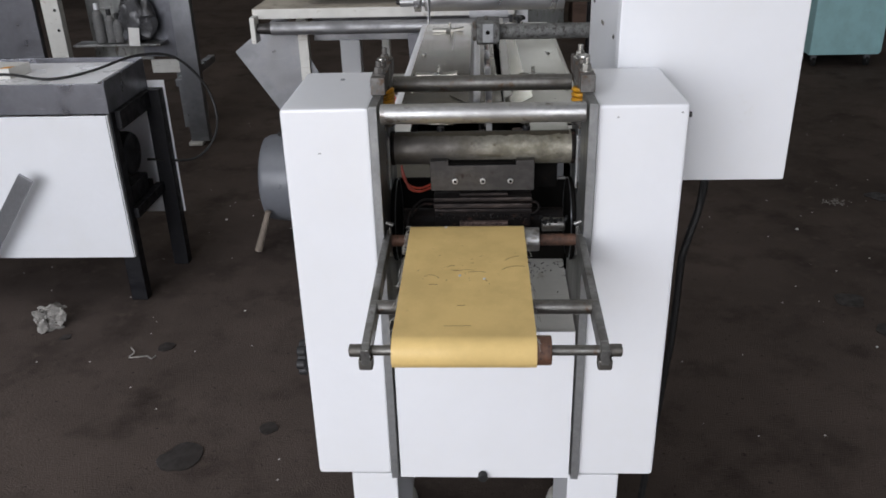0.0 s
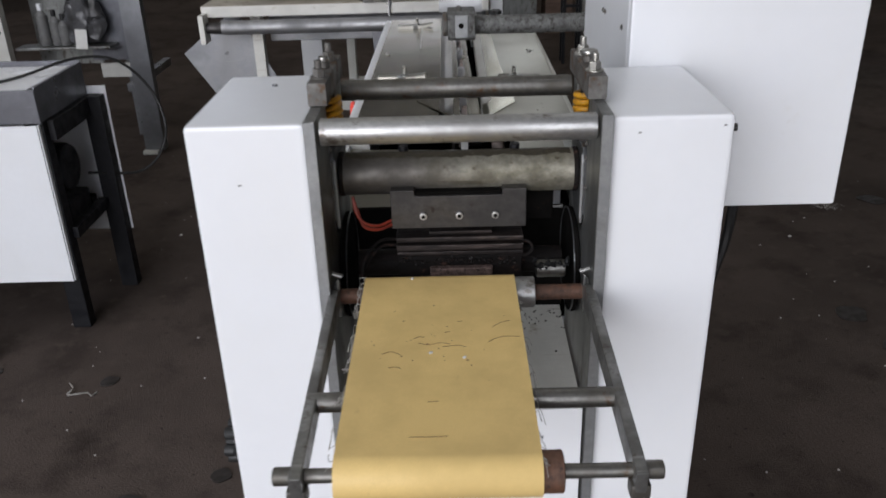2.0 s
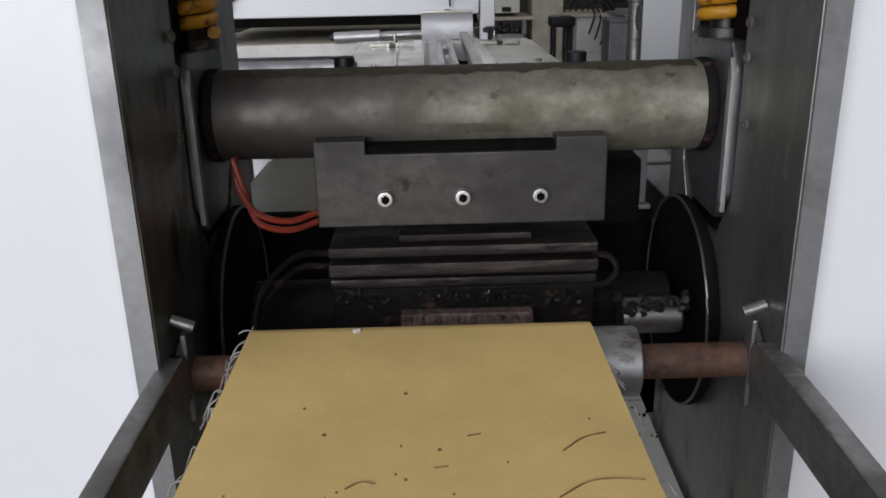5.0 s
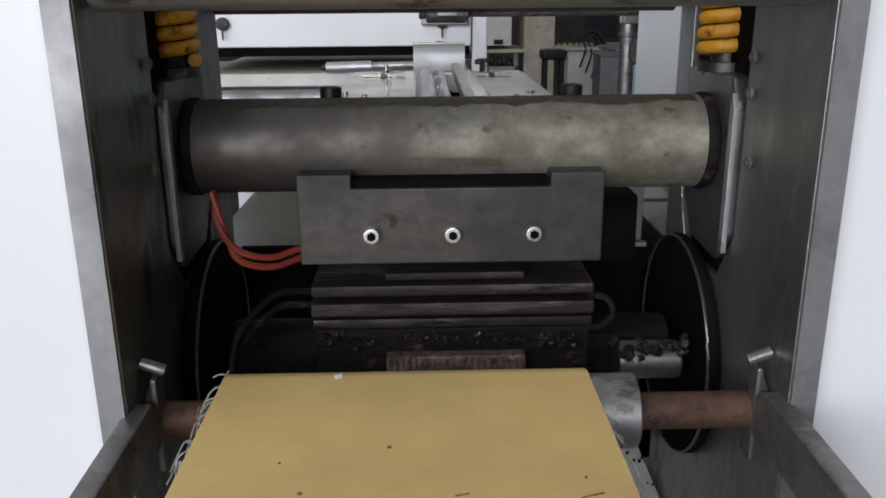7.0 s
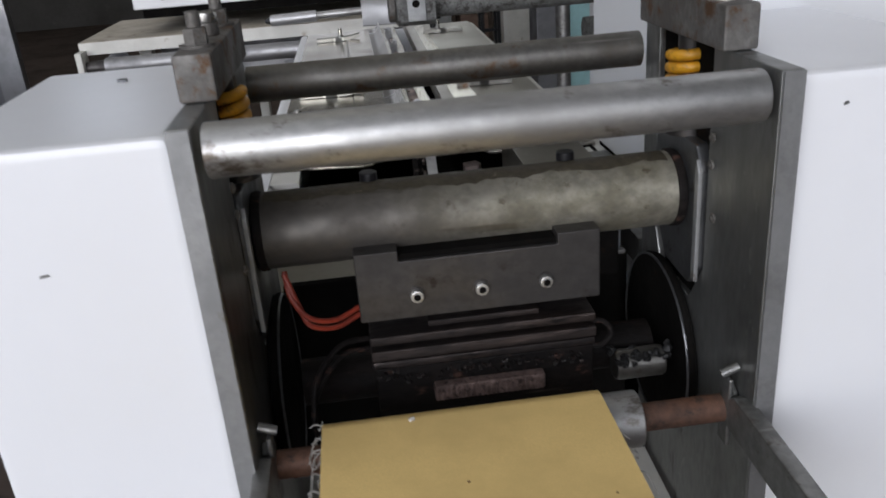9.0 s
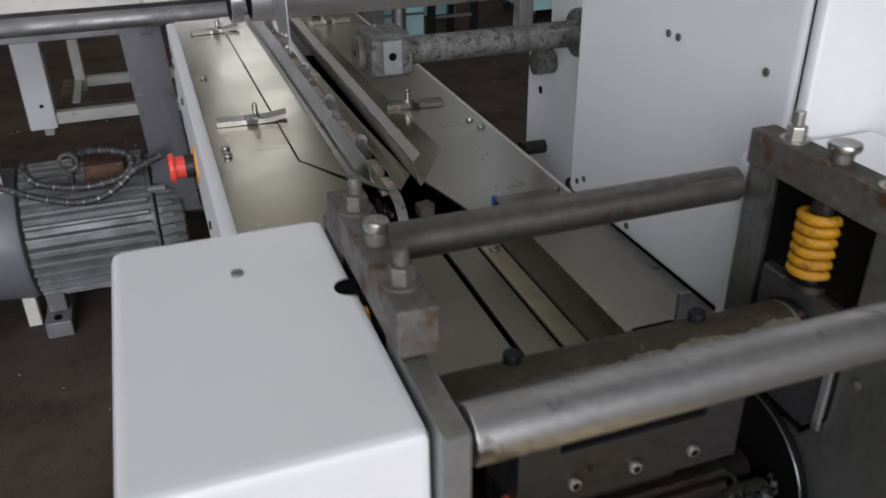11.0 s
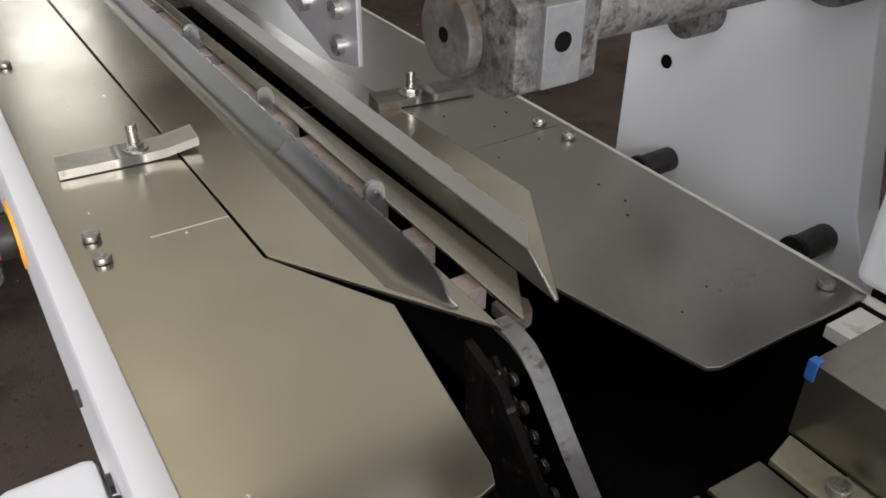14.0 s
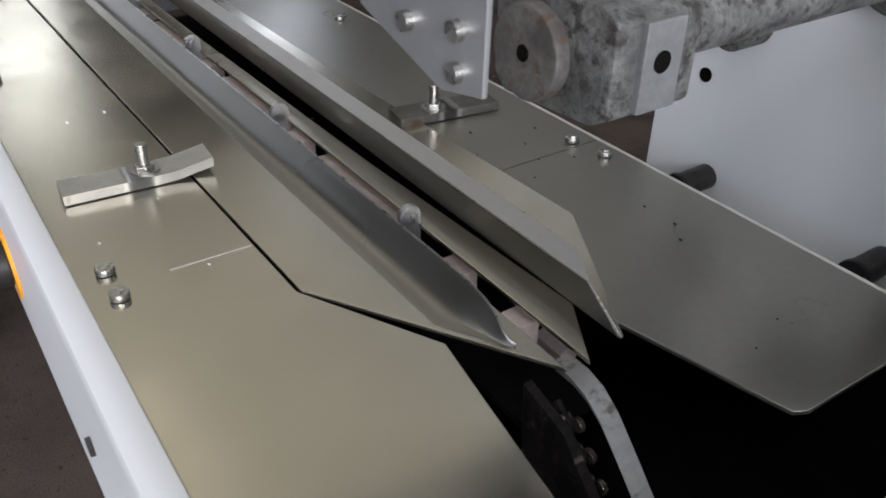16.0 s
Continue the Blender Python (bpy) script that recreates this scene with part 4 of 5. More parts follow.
    for x, y in ((-0.1290, 1.301), (-0.124, 1.2435), (0.1590, 1.299), (0.1580, 1.487), (0.1540, 1.5115), (-0.1240, 1.500), (-0.1240, 1.523), (-0.122, 1.80), (0.146, 1.795), (0.0645, 1.2225)):
        screw(t, (x, y, ZT + 0.0002 if y > 1.26 else 0.9774), "z", 0.0046, 0.0036)

    def clamp(xa, xb, y, tilt, label, steel="clamp"):
        bm, w = B(), 0.010
        n = 8
        for k in range(n):
            u0, u1 = k / n, (k + 1) / n
            bend = lambda q: 0.004 * max(0, q - 0.72) / 0.28 if xa < 0 else 0.0
            a, b = xa + (xb - xa) * u0, xa + (xb - xa) * u1
            prism(bm, [(a, ZT + 0.0008 + bend(u0)), (b, ZT + 0.0008 + bend(u1)), (b, ZT + 0.0062 + bend(u1)), (a, ZT + 0.0062 + bend(u0))], "y", y - w, y + w)
        bmesh.ops.remove_doubles(bm, verts=bm.verts, dist=0.0001)
        c = (xa + xb) / 2
        bmesh.ops.rotate(bm, verts=bm.verts, cent=(c, y, 0), matrix=Matrix.Rotation(radians(tilt), 3, "Z"))
        ob = part("clamp_bar", bm, M[steel], t, label)
        screw(ob, (c + (0.0045 if xa < 0 else -0.0085), y, ZT + 0.0062), "z", 0.0056, 0.004, name="nut", stud=0.012)
    clamp(-0.1240, -0.0440, 1.602, -4, "bent steel clamp bar held by a nut")
    clamp(0.0760, 0.1460, 1.588, -8, "dark steel clamp bar held by a nut", "bar_dark")
    clamp(-0.117, -0.041, 2.065, 4, "bent steel clamp bar held by a nut")
    clamp(0.074, 0.144, 2.06, 0, "bent steel clamp bar held by a nut")
    # one bright scratch across the left plate
    part("bright_scratch", box(B(), -0.0985, -0.0575, 1.5084, 1.5091, ZT + 0.0001, ZT + 0.0003, 0.0, pose(0, 0, 0, 0, 0, -1.0)), M["speck"], t)
    # dirt and crumbs stuck to the plates
    for k in range(26):
        dark = k % 3 > 0
        x, y = (random.uniform(0.075, 0.155), random.uniform(1.31, 1.62)) if dark else (random.uniform(-0.125, -0.05), random.uniform(1.31, 1.75))
        r = random.uniform(0.0005, 0.0011)
        part("grime_speck" if dark else "crumb", rod(B(), (x, y, ZT + 0.0001), (x + r * 0.3, y, ZT + 0.0006), r, r * 0.6, seg=7), M["burnt"] if dark else M["speck"], t)
    fk = B()
    rod(fk, (0.098, 2.12, ZT + 0.0002), (0.098, 2.12, ZT + 0.016), 0.006, seg=16)
    for k in range(6):
        rod(fk, (0.098 + 0.010 * math.cos(k * math.pi / 3), 2.12 + 0.010 * math.sin(k * math.pi / 3), ZT + 0.016), (0.098 + 0.010 * math.cos(k * math.pi / 3), 2.12 + 0.010 * math.sin(k * math.pi / 3), ZT + 0.024), 0.005, seg=10, bev=0.001)
    rod(fk, (0.098, 2.12, ZT + 0.016), (0.098, 2.12, ZT + 0.026), 0.011, seg=20, bev=0.002)
    part("star_knob", fk, M["rubber"], t, "black star knob")
    # emergency stop on the side rail
    ex, ey, ez = left - 0.011, 1.690, 0.907
    e = part("stop_plate", rod(B(), (ex, ey, ez), (ex - 0.002, ey, ez), 0.0245, seg=40), M["orange"], t, "round orange plate")
    part("stop_collar", rod(B(), (ex - 0.002, ey, ez), (ex - 0.014, ey, ez), 0.0152, seg=32, bev=0.001), M["rubber"], e)
    btn = B()
    rod(btn, (ex - 0.014, ey, ez), (ex - 0.026, ey, ez), 0.0136, seg=32)
    rod(btn, (ex - 0.026, ey, ez), (ex - 0.034, ey, ez), 0.0190, 0.0180, seg=36, bev=0.003)
    part("stop_button", btn, M["red"], e, "red mushroom emergency stop button")
    # lower white housing beside the rail
    part("side_housing", box(B(), -0.209, left - 0.0115, 1.15, 1.523, 0.10, 0.848, 0.008), M["white"], t, "white enamelled lower housing")
    slot = prism(B(), [(1.388, 0.938), (1.382, 0.944), (1.372, 0.943), (1.352, 0.929), (1.338, 0.912), (1.336, 0.902), (1.344, 0.904), (1.385, 0.911), (1.390, 0.925)], "x", left - 0.0116, left - 0.0112)
    part("lever_slot", slot, M["void"], t, "slanted dark slot")
    part("slot_knob", rod(B(), (left - 0.0112, 1.389, 0.938), (left - 0.019, 1.389, 0.938), 0.0058, seg=12, bev=0.0015), M["rubber"], t)
    part("slot_lever", box(B(), left - 0.023, left - 0.0118, 1.392, 1.413, 0.905, 0.921, 0.002), M["rubber"], t, "black lever block")
    part("slot_link", box(B(), left - 0.0155, left - 0.0118, 1.352, 1.384, 0.914, 0.926, 0.001, pose(0, 0, 0, 24, 0, 0)), M["jaw"], t)
    # under frame coloured as the shade below the table
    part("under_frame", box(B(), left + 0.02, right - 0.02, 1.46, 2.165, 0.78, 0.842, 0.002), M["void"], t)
    part("table_leg", box(B(), 0.0, 0.05, 2.10, 2.16, 0.0, 0.779, 0.002), M["white_old"], t)


infeed_table()


# ---- control box and the panel behind it ----
def control_box():
    c = thing("control_box", (0.28, 1.02, 0), "white enamelled control box beside the infeed table", "machine")
    part("box_body", box(B(), 0.170, 0.395, 1.030, 1.294, 0.987, 1.75, 0.006), M["white"], c)
    part("front_door", box(B(), 0.1705, 0.3945, 1.018, 1.0278, 0.985, 1.74, 0.003), M["white"], c, "white box door with a dark seam")
    # near-black strip for the shade in the door seam
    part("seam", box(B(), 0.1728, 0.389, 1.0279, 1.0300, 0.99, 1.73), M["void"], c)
    outline = [(1.513, 0.75), (1.513, 1.09), (1.462, 1.09), (1.462, 1.36), (1.352, 1.36), (1.351, 1.09), (1.330, 0.985), (1.2945, 0.90), (1.2945, 0.75)]
    rear = part("rear_panel", prism(B(), outline, "x", 0.229, 0.25, 0.002), M["white"], c, "white panel with bolt holes")
    part("lower_panel", box(B(), 0.171, 0.21, 1.038, 1.2845, 0.0, 0.930, 0.002), M["white"], c)
    # solid near-black filler for the shade under the box
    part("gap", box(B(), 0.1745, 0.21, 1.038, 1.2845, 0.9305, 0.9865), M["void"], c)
    for y, z in ((1.160, 1.165), (1.148, 1.165), (1.055, 1.165), (1.264, 1.010), (1.276, 1.003), (1.188, 0.998), (1.06, 1.02), (1.245, 1.18)):
        screw(c, (0.170, y, z), "-x", 0.0028, 0.0014, material=M["cast"])
    for y, z in ((1.478, 1.024), (1.43, 0.90)):
        part("bolt_hole", rod(B(), (0.2288, y, z), (0.2282, y, z), 0.0045, seg=16), M["void"], rear)
    for y, z in ((1.462, 0.962), (1.343, 0.965)):
        h = part("hub", rod(B(), (0.2288, y, z), (0.203, y, z), 0.0080, seg=24, bev=0.001), M["jaw"], c, "oily stub shaft")
        part("washer", rod(B(), (0.2028, y, z), (0.1985, y, z), 0.0092, seg=24, bev=0.0008), M["black"], h)
    part("stub_roller", rod(B(), (0.2288, 1.452, 1.064), (0.206, 1.452, 1.064), 0.0130, seg=28, bev=0.001), M["alu"], rear, "short bare steel roller")
    part("slide_rail", box(B(), 0.205, 0.222, 1.49, 1.508, 1.09, 1.35, 0.002), M["bar"], rear)
    frame_bm = B()
    box(frame_bm, 0.243, 0.325, 1.0155, 1.0185, 1.2185, 1.30, 0.002)
    part("display_frame", frame_bm, M["orange"], c, "yellow bezel of the display")
    part("display", box(B(), 0.248, 0.320, 1.0135, 1.0158, 1.2225, 1.296, 0.002), M["screen"], c)
    lead = smooth_path([(0.306, 1.06, 0.985), (0.303, 1.06, 0.936), (0.294, 1.06, 0.893), (0.286, 1.06, 0.849), (0.285, 1.06, 0.785), (0.283, 1.06, 0.708), (0.279, 1.06, 0.653), (0.268, 1.07, 0.45), (0.252, 1.08, 0.18), (0.250, 1.12, 0.02), (0.30, 1.2, 0.008), (0.45, 1.33, 0.008)])
    part("cable", sweep(B(), lead, 0.0055, 8), M["rubber"], c, "black rubber cable")


control_box()


# ---- film arm and film roller over the table ----
def film_arm():
    a = thing("film_clamp", (0.012, 1.38, 0.9), "dusty cast film clamp on a grey steel shaft", "clamp")
    part("shaft", rod(B(), (0.0335, 1.371, 1.114), (0.2285, 1.371, 1.114), 0.0125, seg=28), M["alu"], a, "dusty grey shaft")
    part("flange", rod(B(), (0.209, 1.371, 1.114), (0.2286, 1.371, 1.114), 0.0235, seg=36, bev=0.003), M["alu"], a)
    bl = B()
    prism(bl, [(1.338, 1.1030), (1.338, 1.133), (1.346, 1.137), (1.388, 1.136), (1.394, 1.129), (1.394, 1.1195), (1.380, 1.1195), (1.380, 1.1165), (1.394, 1.1165), (1.394, 1.102), (1.388, 1.096), (1.346, 1.0985)], "x", -0.0035, 0.0335, 0.0018)
    b = part("block", bl, M["alu"], a, "chalky corroded clamp block")
    part("jaw_face", box(B(), 0.0065, 0.0235, 1.3355, 1.340, 1.1035, 1.1325, 0.0008), M["plate_edge"], b)
    part("bore", rod(B(), (0.0145, 1.3352, 1.1195), (0.0145, 1.338, 1.1195), 0.0036, seg=16), M["void"], b)
    part("side_disc", rod(B(), (-0.0035, 1.371, 1.116), (-0.010, 1.371, 1.116), 0.0160, seg=32, bev=0.0015), M["cast"], b)
    part("centre_hole", rod(B(), (-0.0098, 1.371, 1.116), (-0.0104, 1.371, 1.116), 0.0028, seg=12), M["void"], b)
    for y in (1.352, 1.366, 1.380):
        screw(b, (0.012, y, 1.1355), "z", 0.004, 0.0025, material=M["cast"])


film_arm()


def film_roller():
    f = thing("film_roller", (0.05, 1.43, 1.0), "pale aluminium film roller on a dark shaft", "roller")
    y, z = 1.435, 1.161
    part("tube", rod(B(), (-0.090, y, z), (0.143, y, z), 0.0228, seg=48, bev=0.001), M["alu_tube"], f, "satin aluminium roller tube")
    part("shaft", rod(B(), (-0.088, y, z), (0.2286, y, z), 0.0118, seg=24), M["bar_dark"], f)
    # dark disc painted as the shaded inside of the hollow tube
    part("end_bore", rod(B(), (-0.0895, y, z), (-0.0908, y, z), 0.0200, seg=36), M["burnt"], f)
    part("end_ring", rod(B(), (-0.108, y, z), (-0.097, y, z), 0.0228, seg=48, bev=0.001), M["alu_tube"], f)
    # same dark disc for the shade inside the ring
    part("ring_bore", rod(B(), (-0.1075, y, z), (-0.1084, y, z), 0.0200, seg=36), M["burnt"], f)
    br = B()
    prism(br, [(1.302, 1.205), (1.372, 1.205), (1.366, 1.165), (1.352, 1.147), (1.318, 1.137), (1.303, 1.140)], "x", -0.0785, -0.0770, 0.0004)
    h = part("hanger", br, M["soft_steel"], f, "bent sheet steel hanger")
    part("hanger_flange", box(B(), -0.098, -0.0785, 1.300, 1.374, 1.2052, 1.207, 0.0004), M["galv"], h)
    part("hanger_block", box(B(), -0.099, -0.080, 1.33, 1.372, 1.2072, 1.262, 0.002), M["cast"], h)
    part("hanger_bar", box(B(), -0.097, 0.168, 1.335, 1.367, 1.2622, 1.285, 0.002), M["white_old"], h)
    for yy, zz in ((1.312, 1.143), (1.331, 1.149), (1.312, 1.152)):
        part("hanger_screw", rod(B(), (-0.0785, yy, zz), (-0.0805, yy, zz), 0.0024, seg=12), M["nut"], f)


film_roller()


# ---- motor on the floor ----
def motor():
    m = thing("electric_motor", (-0.45, 3.02, 0), "large grey finned electric motor standing on the floor", "motor")
    cy, cz, R = 3.02, 0.255, 0.165
    part("stator", rod(B(), (-0.58, cy, cz), (-0.24, cy, cz), R, seg=40, bev=0.01), M["motor"], m)
    for k in range(34):
        ang = 2 * math.pi * k / 34
        if abs(math.degrees(ang) - 270) < 22:
            continue
        fin = prism(B(), [(-0.0085, R - 0.006), (0.0085, R - 0.006), (0.0042, R + 0.026), (-0.0042, R + 0.026)], "y", -0.575, -0.256, 0.0015)
        bmesh.ops.rotate(fin, verts=fin.verts, cent=(0, 0, 0), matrix=Matrix.Rotation(radians(-90), 3, "Z"))
        bmesh.ops.rotate(fin, verts=fin.verts, cent=(0, 0, 0), matrix=Matrix.Rotation(ang, 3, "X"))
        bmesh.ops.translate(fin, verts=fin.verts, vec=(0, cy, cz))
        part("fin", fin, M["motor"], m)
    part("end_bell", rod(B(), (-0.236, cy, cz), (-0.165, cy, cz), R + 0.006, R - 0.012, seg=40, bev=0.012), M["motor"], m, "rounded finned end bell")
    for k in range(34):
        ang = 2 * math.pi * (k + 0.5) / 34
        if abs(math.degrees(ang) - 270) > 18:
            fin = prism(B(), [(-0.234, R - 0.02), (-0.234, R + 0.024), (-0.195, R + 0.018), (-0.170, R - 0.004), (-0.165, R - 0.03)], "y", -0.006, 0.006, 0.002)
            bmesh.ops.rotate(fin, verts=fin.verts, cent=(0, 0, 0), matrix=Matrix.Rotation(ang, 3, "X"))
            bmesh.ops.translate(fin, verts=fin.verts, vec=(0, cy, cz))
            part("end_fin", fin, M["motor"], m)
    for k in range(4):
        ang = radians(45 + 90 * k)
        part("lug_bolt", rod(B(), (-0.252, cy + (R + 0.022) * math.cos(ang), cz + (R + 0.022) * math.sin(ang)), (-0.205, cy + (R + 0.022) * math.cos(ang), cz + (R + 0.022) * math.sin(ang)), 0.010, seg=8), M["motor"], m)
    part("fan_cover", rod(B(), (-0.835, cy, cz), (-0.58, cy, cz), R - 0.002, R + 0.024, seg=48, bev=0.025), M["drum"], m, "smooth grey fan cover")
    part("shaft", rod(B(), (-0.195, cy, cz), (-0.10, cy, cz), 0.019, seg=24, bev=0.002), M["bar_dark"], m)
    for x in (-0.585, -0.338):
        part("foot", box(B(), x, x + 0.07, 2.84, 3.20, 0.0, 0.05, 0.006), M["motor"], m, "cast motor foot")
        part("foot_bolt", rod(B(), (x + 0.035, 2.865, 0.05), (x + 0.035, 2.865, 0.056), 0.011, seg=12), M["void"], m)
        part("foot_web", box(B(), x + 0.01, x + 0.06, 2.90, 3.14, 0.05, 0.12, 0.006), M["motor"], m)
    part("terminal_box", box(B(), -0.405, -0.300, cy - 0.10, cy + 0.02, cz + R - 0.02, cz + R + 0.045, 0.006), M["rust"], m, "rusty terminal box lid")
    ring = [Vector((-0.440 + 0.023 * math.cos(a), 2.95, 0.472 + 0.023 * math.sin(a))) for a in [2 * math.pi * k / 24 for k in range(25)]]
    part("lifting_eye", sweep(B(), ring, 0.0055, 8), M["cast"], m, "steel lifting eye")
    part("eye_stem", rod(B(), (-0.440, 2.95, 0.40), (-0.440, 2.95, 0.452), 0.009), M["cast"], m)
    runs = ([(-0.76, 3.00, 0.436), (-0.70, 2.92, 0.455), (-0.64, 2.84, 0.482), (-0.587, 2.80, 0.482), (-0.527, 2.80, 0.450), (-0.440, 2.80, 0.418), (-0.365, 2.80, 0.420), (-0.306, 2.81, 0.449), (-0.271, 2.82, 0.476), (-0.197, 2.84, 0.500)],
            [(-0.545, 2.92, 0.49), (-0.535, 2.87, 0.480), (-0.509, 2.86, 0.454), (-0.424, 2.86, 0.432), (-0.355, 2.86, 0.434), (-0.306, 2.865, 0.444), (-0.276, 2.88, 0.473), (-0.296, 2.91, 0.494), (-0.356, 2.94, 0.498), (-0.406, 2.97, 0.485), (-0.43, 3.02, 0.44)])
    for pts in runs:
        lead = smooth_path(pts, 6)
        c = part("cable", sweep(B(), lead, 0.0095, 10), M["braid"], m, "black armoured cable")
        for a, b in zip(lead[2::3], lead[3::3]):
            mid, d = (a + b) / 2, (b - a).normalized()
            part("band", rod(B(), mid - d * 0.0016, mid + d * 0.0016, 0.0104, seg=12), M["galv"], c)


motor()


# ---- white feeder machine behind the table ----
def feeder():
    f = thing("feeder_machine", (-0.2, 2.9, 0), "white feeder machine with a cream shelf and a steel roller", "machine")
    part("front_cover", box(B(), -0.62, 0.125, 2.885, 3.40, 0.990, 1.195, 0.006), M["white"], f, "white front cover with black knobs")
    for x in (-0.537, 0.046):
        kb = part("knob", rod(B(), (x, 2.885, 1.053), (x, 2.865, 1.053), 0.017, seg=24, bev=0.004), M["rubber"], f, "black turning knob")
        part("knob_pin", rod(B(), (x, 2.868, 1.037), (x, 2.868, 1.012), 0.0025), M["rust"], kb)
    # near-black block in place of shade below the front cover
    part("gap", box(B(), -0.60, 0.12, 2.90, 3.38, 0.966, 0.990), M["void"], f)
    part("post", box(B(), 0.128, 0.168, 2.90, 2.94, 0.0, 1.195, 0.003), M["white"], f)
    part("shelf", box(B(), -0.768, 0.12, 2.836, 3.30, 0.908, 0.926, 0.003), M["cream"], f, "stained cream shelf board")
    part("shelf_edge", box(B(), -0.765, 0.12, 2.832, 2.8355, 0.893, 0.925, 0.001), M["white_old"], f)
    part("roller", rod(B(), (-0.700, 2.812, 0.864), (0.10, 2.812, 0.864), 0.0215, seg=32, bev=0.001), M["roller"], f, "long dull steel roller")
    part("roller_bracket", box(B(), -0.765, -0.748, 2.78, 2.84, 0.82, 0.907, 0.003), M["white_old"], f)
    part("roller_hub", rod(B(), (-0.748, 2.812, 0.864), (-0.700, 2.812, 0.864), 0.016, 0.019), M["jaw"], f)
    part("beam", box(B(), -0.60, 0.12, 3.02, 3.10, 0.78, 0.905, 0.003), M["galv"], f)
    part("post", box(B(), -0.640, -0.605, 2.93, 2.965, 0.0, 0.907, 0.003), M["white_old"], f)
    lp = part("lower_post", box(B(), -0.595, -0.510, 3.55, 3.62, 0.375, 0.907, 0.004), M["white"], f, "white box-section post")
    part("bolt_hole", rod(B(), (-0.545, 3.5498, 0.455), (-0.545, 3.5492, 0.455), 0.007, seg=12), M["void"], lp)
    part("post_foot", box(B(), -0.555, -0.525, 3.56, 3.60, 0.35, 0.3748, 0.003), M["white_old"], f)
    part("lower_post", box(B(), -0.462, -0.425, 3.95, 4.0, 0.375, 0.907, 0.003), M["white_old"], f)
    part("front_rail", box(B(), -0.509, 0.20, 3.56, 3.595, 0.385, 0.425, 0.003), M["white_old"], f)
    part("front_board", box(B(), -0.509, 0.20, 3.5955, 3.665, 0.39, 0.420, 0.003), M["brown"], f)
    part("back_rail", box(B(), -0.424, 0.20, 3.955, 3.99, 0.39, 0.425, 0.003), M["white_old"], f)
    part("side_rail", box(B(), -0.462, -0.435, 3.67, 3.949, 0.388, 0.424, 0.003), M["white_old"], f)
    part("side_board", box(B(), -0.505, -0.464, 3.67, 3.99, 0.388, 0.418, 0.003), M["brown"], f)
    part("shelf_rear", box(B(), -0.62, 0.12, 3.3005, 4.02, 0.908, 0.926, 0.003), M["cream"], f)
    part("lower_rail", box(B(), -0.60, 0.168, 3.39, 3.43, 0.155, 0.192, 0.003), M["white_old"], f)
    part("lower_board", box(B(), -0.60, 0.168, 3.4305, 3.52, 0.158, 0.189, 0.003), M["brown"], f)
    for x in (-0.60, 0.13):
        part("rear_post", box(B(), x, x + 0.038, 3.3995, 3.4295, 0.0, 0.1548, 0.003) if x < 0 else box(B(), x, x + 0.038, 3.54, 3.559, 0.0, 0.907, 0.003), M["white_old"], f)
    chute = B()
    prism(chute, [(-0.875, 0.760), (-0.69, 0.90), (-0.57, 0.66), (-0.735, 0.545), (-0.742, 0.555)], "y", 2.95, 2.954)
    part("chute", chute, M["galv"], f, "dull sheet steel chute")
    part("sheet", box(B(), -0.235, -0.132, 2.90, 2.905, 0.30, 0.825, 0.002, pose(0, 0, 0, 0, -3, 0)), M["sheet"], f, "scratched dark steel side sheet")
    # pivot arm with its silver tube on the shelf
    tube = part("air_tube", rod(B(), (-0.262, 2.82, 0.941), (-0.14, 2.82, 0.944), 0.0145, seg=24, bev=0.002), M["soft_steel"], f, "pale tube on a bright rod")
    part("tube_rod", rod(B(), (-0.14, 2.82, 0.944), (0.0, 2.82, 0.947), 0.010, seg=20), M["bar"], tube)
    part("tube_tip", rod(B(), (-0.275, 2.82, 0.9405), (-0.262, 2.82, 0.941), 0.006, 0.010, seg=16), M["rubber"], tube)
    curl = [(2.330 + 0.022 * (1 - math.cos(radians(a))), 0.980 + 0.046 * math.sin(radians(a))) for a in range(-10, 100, 10)]
    part("flap", prism(B(), curl + [(y + 0.0025, z - 0.002) for y, z in reversed(curl)], "x", -0.026, 0.080), M["soft_steel"], f, "curled sheet steel flap")
    part("flap_lip", box(B(), -0.027, 0.081, 2.346, 2.356, 1.024, 1.0285, 0.001), M["clamp"], f)
    part("flap_arm", box(B(), 0.030, 0.046, 2.3555, 2.8845, 0.996, 1.004, 0.001), M["bar_dark"], f)
    part("cover_block", box(B(), -0.01, 0.115, 2.86, 2.885, 1.045, 1.10, 0.004), M["galv"], f)


feeder()


# ---- bench with the steel tray ----
def bench():
    b = thing("work_bench", (-1.6, 2.62, 0), "black-legged bench with white side panels and steel tray top", "bench")
    xr, yf, yb = -1.160, 2.475, 2.81
    tray = B()
    box(tray, -2.3, xr, yf, yf + 0.008, 0.672, 0.768, 0.002)
    box(tray, -2.3, xr, yb - 0.008, yb, 0.672, 0.78, 0.002)
    box(tray, xr - 0.008, xr, yf + 0.0085, yb - 0.0085, 0.672, 0.774, 0.002)
    box(tray, -2.3, xr - 0.009, yf + 0.0085, yb - 0.0085, 0.735, 0.745)
    part("tray", tray, M["sheet"], b, "shallow dark steel tray")
    part("top_sheet", box(B(), -2.28, xr - 0.03, yf + 0.02, yb - 0.012, 0.7455, 0.765, 0.003), M["bench_top"], b, "glossy top sheet with window glare in its pale colour")
